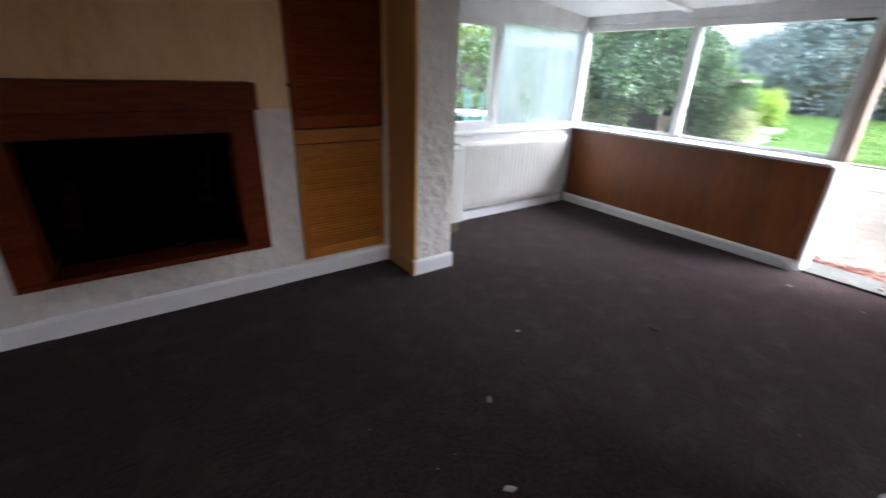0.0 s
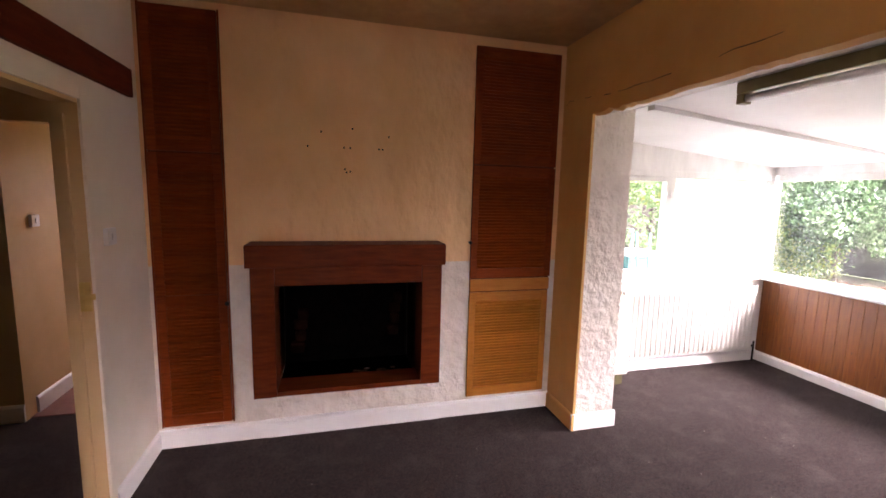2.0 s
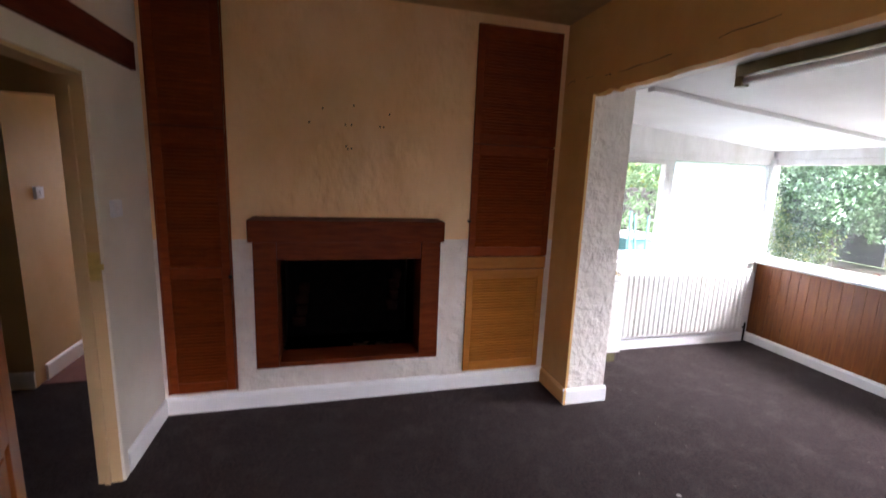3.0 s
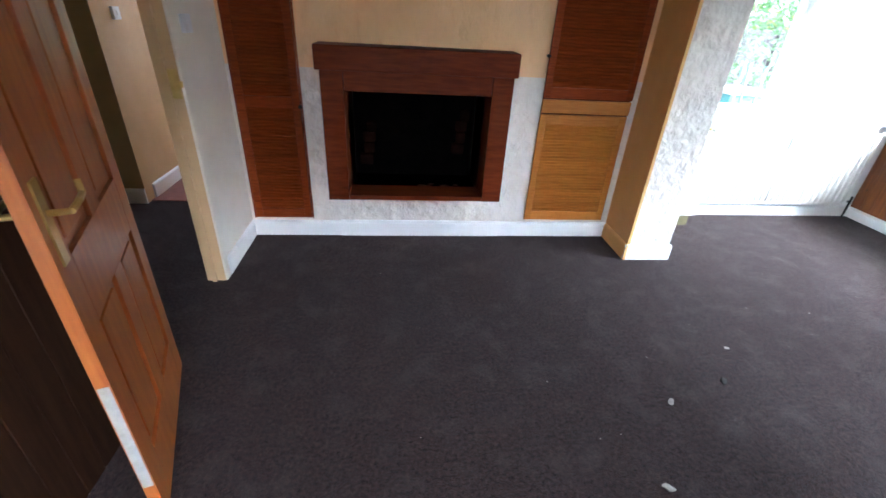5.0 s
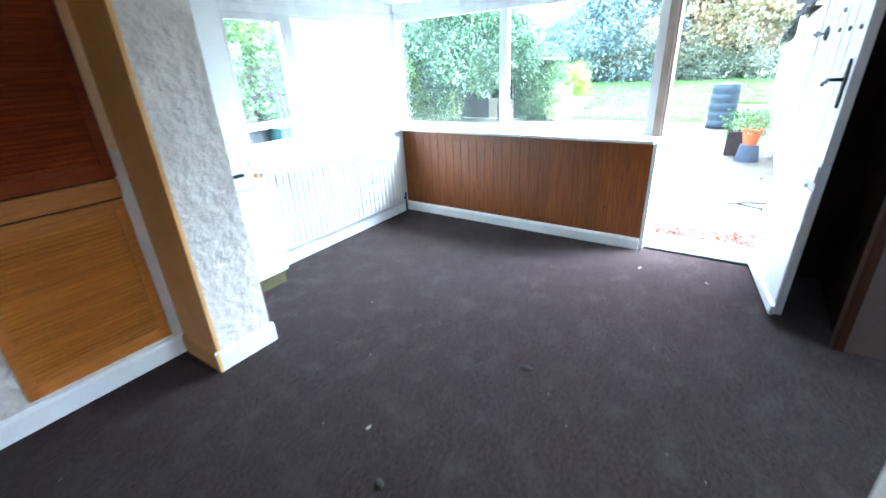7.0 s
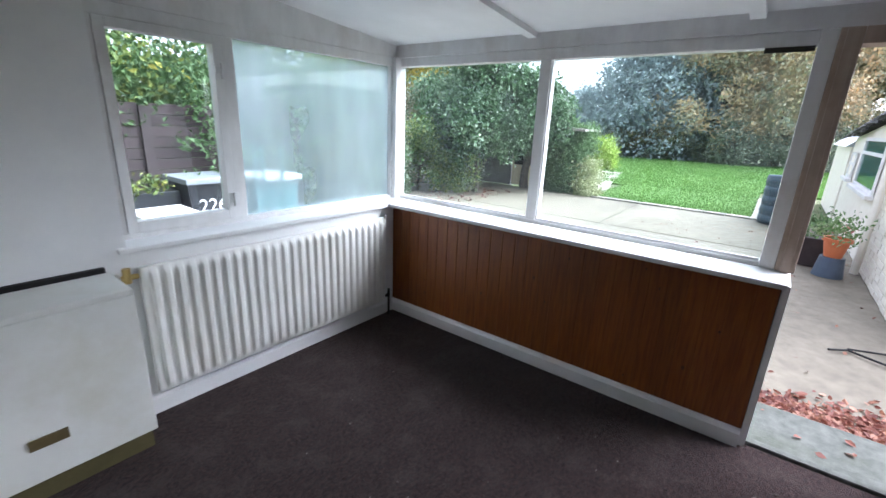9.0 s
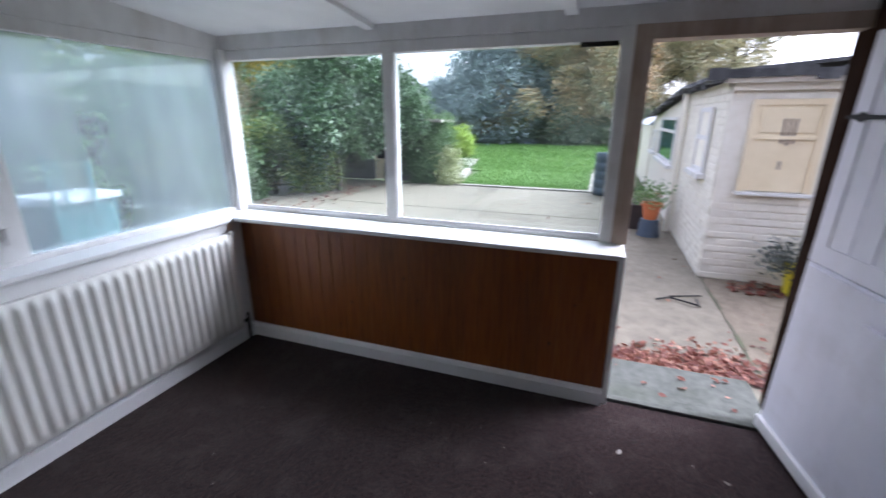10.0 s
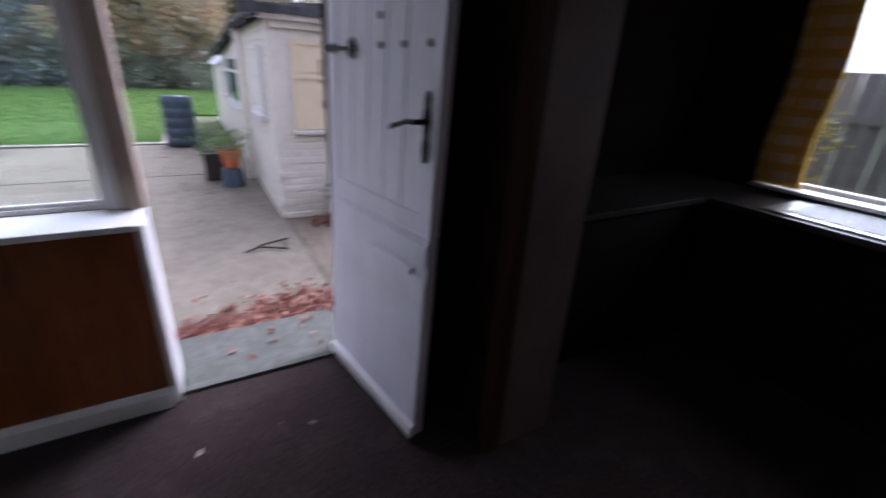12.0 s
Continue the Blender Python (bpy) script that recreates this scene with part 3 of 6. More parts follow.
# ---- window_1: north side ----
win = thing("window_1", (4.05, NYG, 0.88), "white weathered timber window with one opening casement", kind="structure")
F0, F1 = NYG - 0.04, NYG + 0.04
part("window_frame", boxes((3.10, F0, WZ0 - 0.027, 5.05, F1, WZ0, ), (3.10, F0, WZ1, 5.05, F1, WZ1 + 0.06), (3.10, F0, WZ0, 3.15, F1, WZ1), (3.70, F0, WZ0, 3.765, F1, WZ1), (4.975, F0, WZ0, 5.05, F1, WZ1), bevel=0.004), M_FRAME, win)
cas = part("casement", boxes((3.152, F0 - 0.01, WZ0 + 0.002, 3.195, F1 - 0.02, WZ1 - 0.002), (3.650, F0 - 0.01, WZ0 + 0.002, 3.698, F1 - 0.02, WZ1 - 0.002), (3.195, F0 - 0.01, WZ0 + 0.002, 3.650, F1 - 0.02, WZ0 + 0.055), (3.195, F0 - 0.01, WZ1 - 0.045, 3.650, F1 - 0.02, WZ1 - 0.002), bevel=0.003), M_FRAME, win)
for z in (1.06, 1.74):
    part("window_catch", boxes((3.645, F0 - 0.03, z - 0.025, 3.705, F0 - 0.01, z + 0.025), (3.67, F0 - 0.045, z - 0.05, 3.685, F0 - 0.03, z + 0.03), bevel=0.003), M_FRAME, win)
p1 = part("pane", boxes((3.195, NYG - 0.006, WZ0 + 0.055, 3.650, NYG - 0.002, WZ1 - 0.045)), M_GLASS, win, "clear pane with faint mist")
p2 = part("pane", boxes((3.765, NYG - 0.002, WZ0, 4.975, NYG + 0.002, WZ1)), M_FOG, win, "large pane fogged by condensation")
part("window_sill", boxes((3.06, NYG - 0.20, 0.877, EXG, NYG - 0.04, 0.903), bevel=0.006), M_WHITE, win, "glossy white sill board")
PANES = [p1, p2]

# ---- window_2: east side ----
win2 = thing("window_2", (EXG, 2.9, 0.88), "wide two-light white timber window over the pine boards", kind="structure")
G0, G1 = EXG - 0.04, EXG + 0.04
part("window_frame", boxes((G0, 1.715, WZ0 - 0.027, G1, NYG + 0.01, WZ0 - 0.006), (G0, 1.715, WZ1, G1, NYG + 0.01, WZ1 + 0.06), (G0, 2.935, WZ0 - 0.006, G1, 3.0, WZ1), (G0, 4.18, WZ0 - 0.006, G1, NYG + 0.05, WZ1), bevel=0.004), M_FRAME, win2)
part("window_bead", boxes((G0 + 0.012, 1.72, WZ0 - 0.006, G0 + 0.026, 2.935, WZ0 + 0.008), (G0 + 0.012, 3.0, WZ0 - 0.006, G0 + 0.026, 4.18, WZ0 + 0.008), (G0 + 0.012, 2.926, WZ0, G0 + 0.026, 2.9345, WZ1), (G0 + 0.012, 3.0005, WZ0, G0 + 0.026, 3.009, WZ1)), M_WHITE, win2, "thin white glazing bead")
part("stile", boxes((EXG - 0.06, 1.6535, 0.904, EXG + 0.045, 1.7145, 1.965), bevel=0.004), M_FRAME, win2)
PANES.append(part("pane", boxes((EXG - 0.002, 1.715, WZ0 - 0.01, EXG + 0.002, 2.935, WZ1)), M_GLASS, win2))
PANES.append(part("pane", boxes((EXG - 0.002, 3.0, WZ0 - 0.01, EXG + 0.002, 4.18, WZ1)), M_GLASS, win2))
part("window_sill", boxes((EX - 0.085, 1.595, 0.877, EXG - 0.04, NYG - 0.2, 0.903), bevel=0.006), M_WHITE, win2, "glossy white sill board")
part("broken_bead", boxes((G0 - 0.004, 1.72, WZ1 - 0.022, G0 + 0.004, 1.90, WZ1)), M_DIRT, win2, "dark gap where the bead is missing")
for p in PANES:
    p.visible_shadow = False
structure("trim_fascia_east", boxes((EXG - 0.055, 0.4, WZ1 + 0.062, EXG + 0.05, NYG + 0.1, 2.075), bevel=0.003), M_FRAME, "white stained timber fascia over the window")
structure("trim_fascia_north", boxes((3.10, NYG - 0.035, WZ1 + 0.062, EXG - 0.056, NYG + 0.05, 2.30)), M_FRAME, "white board between window and sloping ceiling")
structure("trim_corner_post", boxes((4.985, NYG - 0.08, 0.904, EXG - 0.045, NYG - 0.042, 1.966), bevel=0.003), M_FRAME, "white corner post between the windows")

# ---- door_1: the garden door and its frame ----
door_frame = thing("door_frame", (5.0, 1.2, 0), "stained and chipped timber door frame and post", kind="structure")
part("post", boxes((EXG - 0.075, 1.575, 0.904, EXG + 0.05, 1.653, 1.966), bevel=0.006), M_POST, door_frame, "dull brown-white stained post")
part("jamb", boxes((EX, DY1 - 0.03, 0, EXG + 0.05, DY1 - 0.002, 0.874)), M_WHITE, door_frame, "white painted door jamb")
part("stop", boxes((EXG - 0.09, 1.595, 0.904, EXG - 0.0755, 1.632, 1.96), bevel=0.003), M_POST, door_frame)
part("head", boxes((EXG - 0.07, DY0 - 0.03, 1.90, EXG + 0.05, 1.574, 1.966), bevel=0.004), M_POST, door_frame)
part("threshold", boxes((4.91, DY0 - 0.02, -0.02, 4.95, 1.579, 0.018), (4.957, DY0 - 0.02, -0.04, 4.975, 1.579, 0.004), bevel=0.004), M_SLAB, door_frame, "weathered grey threshold bars")

# ---- pine cladding boards ----
cladding = thing("pine_cladding", (EX, 2.8, 0.095), "orange-brown varnished tongue-and-groove pine boards with knots", "wall panelling")
NB = 27
bw = (NY - DY1) / NB
bm = bmesh.new()
extrude_profile(bm, [(0.0, 0.0), (0.0, bw), (-0.0085, bw), (-0.011, bw - 0.003), (-0.011, 0.003), (-0.0085, 0.0)], "z", 0.096, 0.874)
board = mesh_of("plank", bm, M_PINE)
for i in range(NB):
    piece("plank", board, (EX + 0.011, DY1 + i * bw, 0), cladding)
knots = bmesh.new()
rng = random.Random(8)
for i in range(16):
    y, z = rng.uniform(1.65, 4.0), rng.uniform(0.14, 0.84)
    bmesh.ops.create_cone(knots, cap_ends=True, segments=8, radius1=rng.uniform(0.004, 0.009), radius2=0.003, depth=0.002, matrix=Matrix.Translation((EX - 0.0008, y, z)) @ pose(0, 0, 0, 0, -90, 0) @ Matrix.Diagonal((1.6, 1, 1, 1)))
part("knots", knots, surface("dark_pine_knot", (0.06, 0.015, 0.005), (0.1, 0.03, 0.01), None, rough=0.4, bump=0), cladding, kind="stuff")

# ---- radiator ----
rad = thing("radiator", (3.85, 4.0, 0.12), "cream-white fluted panel radiator under the window", "radiator")


def radiator_panel(x0, x1, z0, z1, yf, n):
    nx, nz = n * 12, 34
    us = [i / nx for i in range(nx + 1)]
    vs = []
    faces = []
    for j in range(nz + 1):
        z = z0 + (z1 - z0) * j / nz
        e = min(1.0, max(0.0, min(z - z0, z1 - z) - 0.022) / 0.02)
        e = e * e * (3 - 2 * e)
        for u in us:
            inset = 0.022 / (x1 - x0)
            w_ = (u - inset) / (1 - 2 * inset)
            s = 0.5 - 0.5 * math.cos(2 * math.pi * w_ * n) if 0 < w_ < 1 else 0.0
            s = min(1.0, max(0.0, (s - 0.25) / 0.4))
            s = s * s * (3 - 2 * s)
            rim = 0.006 * min(1.0, min(u, 1 - u) * (x1 - x0) / 0.008) * min(1.0, min(z - z0, z1 - z) / 0.008)
            vs.append((x0 + (x1 - x0) * u, yf + 0.022 - rim - 0.018 * s * e, z))
    w = nx + 1
    for j in range(nz):
        for i in range(nx):
            a = j * w + i
            faces.append((a, a + 1, a + w + 1, a + w))
    me = bpy.data.meshes.new("front_panel")
    me.from_pydata(vs, [], faces)
    me.materials.append(M_RAD)
    me.polygons.foreach_set("use_smooth", [True] * len(me.polygons))
    return me


RX0, RX1, RZ0, RZ1 = 3.115, 4.715, 0.14, 0.812
ob = new("front_panel", radiator_panel(RX0, RX1, RZ0, RZ1, 3.965, 27))
ob.parent, ob.location = rad, -Vector(rad.location)
part("body", boxes((RX0, 3.988, RZ0, RX1, 4.03, RZ1), bevel=0.008), M_RAD, rad)
for x in (3.3, 4.4):
    part("bracket", boxes((x, 4.03, 0.3, x + 0.04, NY - 0.002, 0.7)), M_RAD, rad)
bm = bmesh.new()
cyl(bm, (RX0 - 0.005, 4.0, 0.775), (RX0 - 0.075, 4.0, 0.775), 0.013)
cyl(bm, (RX0 - 0.05, 4.0, 0.75), (RX0 - 0.05, 4.0, 0.82), 0.017)
part("valve", bm, M_BRASS, rad, "tarnished brass valve")
bm = bmesh.new()
cyl(bm, (RX0 - 0.075, 4.0, 0.775), (RX0 - 0.075, 4.06, 0.775), 0.009)
cyl(bm, (RX0 - 0.07, 4.035, 0.0), (RX0 - 0.07, 4.035, 0.775), 0.008)
part("pipe", bm, M_RAD, rad)
bm = bmesh.new()
cyl(bm, (RX1, 4.0, 0.17), (RX1 + 0.05, 4.0, 0.17), 0.012)
cyl(bm, (RX1 + 0.05, 4.0, 0.0), (RX1 + 0.05, 4.0, 0.22), 0.009)
part("lockshield", bm, M_IRON, rad)
bm = bmesh.new()
cyl(bm, (RX1 - 0.02, 3.97, 0.812), (RX1 - 0.02, 3.97, 0.835), 0.008)
part("bleed_cap", bm, M_RAD, rad)

# ---- meter cabinet / boiler casing in the corner ----
cab = thing("boiler_casing", (2.7, 3.9, 0), "grubby white steel boiler casing on an olive plinth", "boiler")
part("plinth", boxes((2.50, 3.80, 0.0, 3.005, NY - 0.003, 0.115), bevel=0.004), M_OLIVE, cab, "olive brown plinth")
part("body", boxes((2.49, 3.75, 0.116, 3.015, NY - 0.003, 0.785), bevel=0.006), M_CAB, cab)
part("lid", boxes((2.485, 3.74, 0.787, 3.01, 4.03, 0.812), bevel=0.006), M_CAB, cab, "slightly lifted white top")
part("badge", boxes((2.60, 3.743, 0.265, 2.72, 3.749, 0.31)), M_GOLD, cab, "small dull brown maker plate")
# Black strip stands in for the shade in the gap along the wall.
part("scorch_gap", boxes((2.49, 4.04, 0.79, 3.0, NY + 0.003, 0.83)), M_BLACK, cab)

# ---- fluorescent fitting and ceiling battens ----
for i, yb in enumerate((3.06, 1.95, 0.80)):
    bm = bmesh.new()
    extrude_profile(bm, [(NX1, ext_ceiling(NX1) - 0.03), (5.02, ext_ceiling(5.02) - 0.03), (5.02, ext_ceiling(5.02) - 0.001), (NX1, ext_ceiling(NX1) - 0.001)], "y", yb - 0.03, yb + 0.03)
    structure("trim_ceiling_batten", bm, M_PANELCEIL, "white cover strip over a ceiling joint")
tube = thing("fluorescent_batten_light", (2.475, 1.7, 2.2), "brown enamelled batten with an unlit fluorescent tube", "ceiling light")
TX = 2.475
part("housing", boxes((TX - 0.03, 0.93, 2.228, TX + 0.03, 2.44, 2.285), bevel=0.004), M_GOLD, tube)
bm = bmesh.new()
cyl(bm, (TX, 0.98, 2.203), (TX, 2.40, 2.203), 0.019, n=20)
part("tube", bm, M_TUBE, tube, "white glass tube", smooth=True)
for y in (0.95, 2.42):
    part("end_cap", boxes((TX - 0.026, y - 0.02, 2.176, TX + 0.026, y + 0.02, 2.227), bevel=0.004), M_GOLD, tube)

# ---- garden door leaf ----
leaf = thing("garden_door", (4.945, 0.835, 0.0), "white painted ledged stable door standing open, scuffed", "door", turn=189.2)
W, H, T = 0.775, 1.865, 0.042
part("lower_panel", boxes((0.0, 0, 0.03, W, T, 0.943), bevel=0.003), M_DOORW, leaf)
for bb in ((0.0, 0, 0.948, 0.085, T, H), (W - 0.07, 0, 0.948, W, T, H)):
    part("upper_stile", boxes(bb, bevel=0.002), M_DOORW, leaf)
for bb in ((0.0855, 0, 0.948, W - 0.0705, T, 1.03), (0.0855, 0, 1.765, W - 0.0705, T, H)):
    part("upper_rail", boxes(bb, bevel=0.002), M_DOORW, leaf)
bm = bmesh.new()
n = 5
sw = (W - 0.155) / n
box(bm, 0, 0.005, 1.03, sw - 0.007, T - 0.018, 1.765, bevel=0.003)
slat = mesh_of("board", bm, M_DOORW)
for i in range(n):
    piece("board", slat, (0.0885 + i * sw, 0, 0), leaf)
part("back_board", boxes((0.086, 0.012, 1.031, W - 0.071, 0.020, 1.764)), M_DOORW, leaf)
part("middle_rail", boxes((0.03, -0.012, 0.845, W, -0.001, 0.932), bevel=0.003), M_DOORW, leaf)
part("sheet_panel", boxes((0.40, -0.006, 0.11, W - 0.003, -0.001, 0.80), bevel=0.002), M_DOORW, leaf, "repair panel on the lower half")
part("weatherboard", boxes((0.0, -0.022, 0.02, W, -0.001, 0.085), bevel=0.006), M_WHITE, leaf, "bright white kick strip along the foot")
part("draught_strip", boxes((0.42, -0.03, 0.805, 0.715, -0.013, 0.83), bevel=0.004), M_DOORW, leaf, "loose painted wooden strip")
bm = bmesh.new()
extrude_profile(bm, [(-0.02, 1.548), (0.03, 1.546), (0.06, 1.535), (0.085, 1.546), (0.20, 1.549), (0.20, 1.561), (0.085, 1.564), (0.06, 1.575), (0.03, 1.564), (-0.02, 1.562)], "y", -0.008, -0.001)
for k in range(5):
    a = radians(72 * k)
    cyl(bm, (0.225 + 0.019 * math.cos(a), -0.009, 1.555 + 0.026 * math.sin(a)), (0.225 + 0.019 * math.cos(a), -0.002, 1.555 + 0.026 * math.sin(a)), 0.013, n=10)
part("strap_hinge", bm, M_IRON, leaf, "black wrought iron hinge with a fleur end")
M_SCREW = surface("grey_screw_cap", (0.2, 0.2, 0.21), (0.28, 0.28, 0.29), None, rough=0.6, bump=0)
for bx, bz in ((0.425, 1.655), (0.43, 1.565), (0.57, 1.567), (0.712, 1.57)):
    bm = bmesh.new()
    cyl(bm, (bx, -0.010, bz), (bx, -0.001, bz), 0.009, 0.013, n=10)
    part("stud", bm, M_SCREW, leaf)
bm = bmesh.new()
cx, z0 = 0.722, 1.225
prof = [(0.0, 0), (0.008, -0.01), (0.013, 0.018), (0.017, 0.045), (0.008, 0.072), (0.017, 0.108), (0.016, 0.144), (0.008, 0.167), (0.013, 0.19), (0.0, 0.212)]
extrude_profile(bm, [(cx + u, z0 + v) for u, v in prof] + [(cx - u, z0 + v) for u, v in prof[-2:0:-1]], "y", -0.010, -0.001)
part("handle_plate", bm, M_IRON, leaf, "black wrought iron back plate")
bm = bmesh.new()
pts = [(0.722, -0.012, 1.345), (0.722, -0.05, 1.345), (0.677, -0.055, 1.343), (0.637, -0.052, 1.330), (0.597, -0.05, 1.322), (0.585, -0.05, 1.311)]
for a, b in zip(pts, pts[1:]):
    cyl(bm, a, b, 0.009, 0.008, n=10)
part("lever", bm, M_IRON, leaf, "black wrought iron lever")
DOOR_LEAN = 0.05    # the old door has dropped on its hinges
for me in {o.data.name: o.data for o in leaf.children}.values():
    for v in me.vertices:
        v.co.x += DOOR_LEAN * v.co.z

# ---- louvred cupboards ----


M_SLATBACK = surface("dark_wood_behind_slats", (0.07, 0.016, 0.004), (0.11, 0.026, 0.006), None, scale=9, stretch=(1, 4, 6), spec=0.1, rough=0.7, bump=0.1)


def louvre_door(x0, x1, z0, z1, parent, frame_mat, slat_mat, rails=()):
    y = FY - 0.022
    d = part("door", boxes((x0 + 0.04, y + 0.021, z0 + 0.01, x1 - 0.04, y + 0.0215, z1 - 0.01)), M_SLATBACK, parent)
    for a in (x0, x1 - 0.05):
        part("stile", boxes((a, y, z0, a + 0.05, y + 0.02, z1), bevel=0.002), frame_mat, d)
    for a, b in ((z0, z0 + 0.07), (z1 - 0.07, z1), *[(r - 0.035, r + 0.035) for r in rails]):
        part("rail", boxes((x0 + 0.0505, y, a, x1 - 0.0505, y + 0.02, b), bevel=0.002), frame_mat, d)
    bm = bmesh.new()
    w = x1 - x0 - 0.1
    box(bm, 0, -0.0145, -0.003, w, 0.0145, 0.003, m=pose(0, 0, 0, -58, 0, 0))
    me = mesh_of("slat", bm, slat_mat)
    spans = sorted([z0 + 0.07, *[v for r in rails for v in (r - 0.035, r + 0.035)], z1 - 0.07])
    for a, b in zip(spans[::2], spans[1::2]):
        n = max(1, round((b - a) / 0.0225))
        for i in range(n):
            piece("slat", me, (x0 + 0.05, y + 0.010, a + (b - a) * (i + 0.5) / n), d)
    return d


cl = thing("louvred_cupboard", (-0.41, FY, 0.15), "tall narrow dark-stained louvred cupboard beside the chimney breast", "cupboard", "louvred cupboards")
part("carcass", boxes((-0.612, FY - 0.008, 0.15, -0.208, FY - 0.001, 2.73)), M_SLATBACK, cl, "dark carcass showing in the joints")
part("carcass_trim", boxes((-0.625, FY - 0.012, 0.14, -0.615, FY - 0.001, 2.74), (-0.205, FY - 0.012, 0.14, -0.197, FY - 0.001, 2.74)), M_LOUVRE, cl)
louvre_door(-0.61, -0.21, 1.905, 2.73, cl, M_LOUVRE, M_LOUVRE)
louvre_door(-0.61, -0.21, 0.15, 1.895, cl, M_LOUVRE, M_LOUVRE, rails=(0.98,))
bm = bmesh.new()
cyl(bm, (-0.205, FY - 0.022, 0.96), (-0.205, FY - 0.05, 0.96), 0.009, 0.014, n=12)
part("knob", bm, M_IRON, cl, "small dark knob")
cr = thing("louvred_cupboard", (1.75, FY, 0.15), "three-door louvred cupboard, the lowest door in a lighter golden stain", "cupboard", "louvred cupboards")
part("carcass", boxes((1.432, FY - 0.008, 0.15, 2.073, FY - 0.001, 2.71)), M_SLATBACK, cr, "dark carcass showing in the joints")
louvre_door(1.43, 2.08, 1.905, 2.71, cr, M_LOUVRE, M_LOUVRE)
louvre_door(1.43, 2.08, 1.075, 1.895, cr, M_LOUVRE, M_LOUVRE)
louvre_door(1.43, 2.07, 0.15, 0.965, cr, M_LOUVRE_L, M_LOUVRE_L)
part("rail", boxes((1.43, FY - 0.026, 0.975, 2.075, FY - 0.001, 1.065), bevel=0.003), M_LOUVRE_L, cr)
bm = bmesh.new()
cyl(bm, (1.42, FY - 0.01, 1.34), (1.42, FY - 0.045, 1.34), 0.008, 0.012, n=12)
part("knob", bm, M_IRON, cr, "small dark knob")

# ---- fireplace ----
fp = thing("fireplace_surround", (0.57, 3.47, 0.36), "dark mahogany-stained wooden fire surround with a deep mantel", "fireplace")
part("mantel", boxes((-0.065, 3.36, 1.215, 1.185, FY - 0.001, 1.355), bevel=0.006), M_MANTEL, fp, "thick dark wooden mantel beam")
part("leg", boxes((-0.04, 3.38, 0.375, 0.10, FY - 0.001, 1.213), bevel=0.004), M_MANTEL, fp)
part("leg", boxes((1.03, 3.38, 0.375, 1.165, FY - 0.001, 1.213), bevel=0.004), M_MANTEL, fp)
part("header", boxes((0.10, 3.395, 1.095, 1.03, FY - 0.001, 1.213), bevel=0.003), M_MANTEL, fp)
part("hearth_rail", boxes((0.10, 3.385, 0.375, 1.03, FY - 0.001, 0.41), bevel=0.004), M_MANTEL, fp)
# The lining is near black all over, without gloss.
fb = thing("firebox", (0.57, 3.8, 0.36), "empty near-black fireplace opening with pale ash", "fireplace")
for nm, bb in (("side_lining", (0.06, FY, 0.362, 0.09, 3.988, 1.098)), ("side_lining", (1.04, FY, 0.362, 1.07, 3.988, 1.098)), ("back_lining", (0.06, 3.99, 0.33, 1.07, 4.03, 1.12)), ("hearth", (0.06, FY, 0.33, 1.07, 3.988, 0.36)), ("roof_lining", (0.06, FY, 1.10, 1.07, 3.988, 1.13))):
    part(nm, boxes(bb), M_NEARBLACK, fb)
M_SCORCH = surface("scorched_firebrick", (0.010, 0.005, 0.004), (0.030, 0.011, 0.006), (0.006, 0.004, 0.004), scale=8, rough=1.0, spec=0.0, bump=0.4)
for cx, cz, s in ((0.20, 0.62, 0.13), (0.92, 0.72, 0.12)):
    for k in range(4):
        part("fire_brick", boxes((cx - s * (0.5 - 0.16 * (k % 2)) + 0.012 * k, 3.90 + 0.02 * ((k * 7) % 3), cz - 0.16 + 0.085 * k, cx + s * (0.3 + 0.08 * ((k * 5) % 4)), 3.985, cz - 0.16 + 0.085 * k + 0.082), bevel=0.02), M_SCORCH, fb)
bm = bmesh.new()
rng = random.Random(3)
for k in range(16):
    x, y = rng.uniform(0.6, 1.0), rng.uniform(3.60, 3.75)
    bmesh.ops.create_icosphere(bm, subdivisions=1, radius=rng.uniform(0.008, 0.025), matrix=Matrix.Translation((x, y, 0.365)) @ Matrix.Diagonal((1.6, 1, 0.5, 1)))
part("ash", bm, M_ASH, fb, kind="stuff")

# screw holes left in the chimney wall
holes = thing("screw_holes", (0.55, FY, 1.95), "small dark screw holes and plugs in the plaster", "wall marks")
for x, z in ((0.30, 1.975), (0.385, 2.07), (0.53, 1.975), (0.57, 1.975), (0.585, 2.10), (0.76, 1.975), (0.785, 1.975), (0.825, 2.06), (0.545, 1.815), (0.57, 1.82), (0.535, 1.835)):
    bm = bmesh.new()
    cyl(bm, (x, FY + 0.002, z), (x, FY - 0.002, z), 0.0065, n=8)
    part("hole", bm, M_BLACK, holes)

# ---- west wall: door casing, picture board, switch ----
bm = bmesh.new()
for y0, y1 in ((2.10, 2.165), (2.945, 3.0)):
    box(bm, WX + 0.0, y0, 0, WX + 0.016, y1, 2.125, bevel=0.004)
box(bm, WX, 2.1655, 2.068, WX + 0.016, 2.944, 2.125, bevel=0.004)
structure("trim_door_casing", bm, M_OFFWHITE, "cream painted door casing, chipped")
bm = bmesh.new()
box(bm, WX - 0.105, 2.94, 0, WX + 0.004, 2.969, 2.05)
box(bm, WX - 0.07, 2.925, 0, WX - 0.045, 2.939, 2.0)
box(bm, WX - 0.105, 2.171, 0, WX + 0.004, 2.195, 2.05)
box(bm, WX - 0.105, 2.171, 2.05, WX + 0.004, 2.969, 2.079)
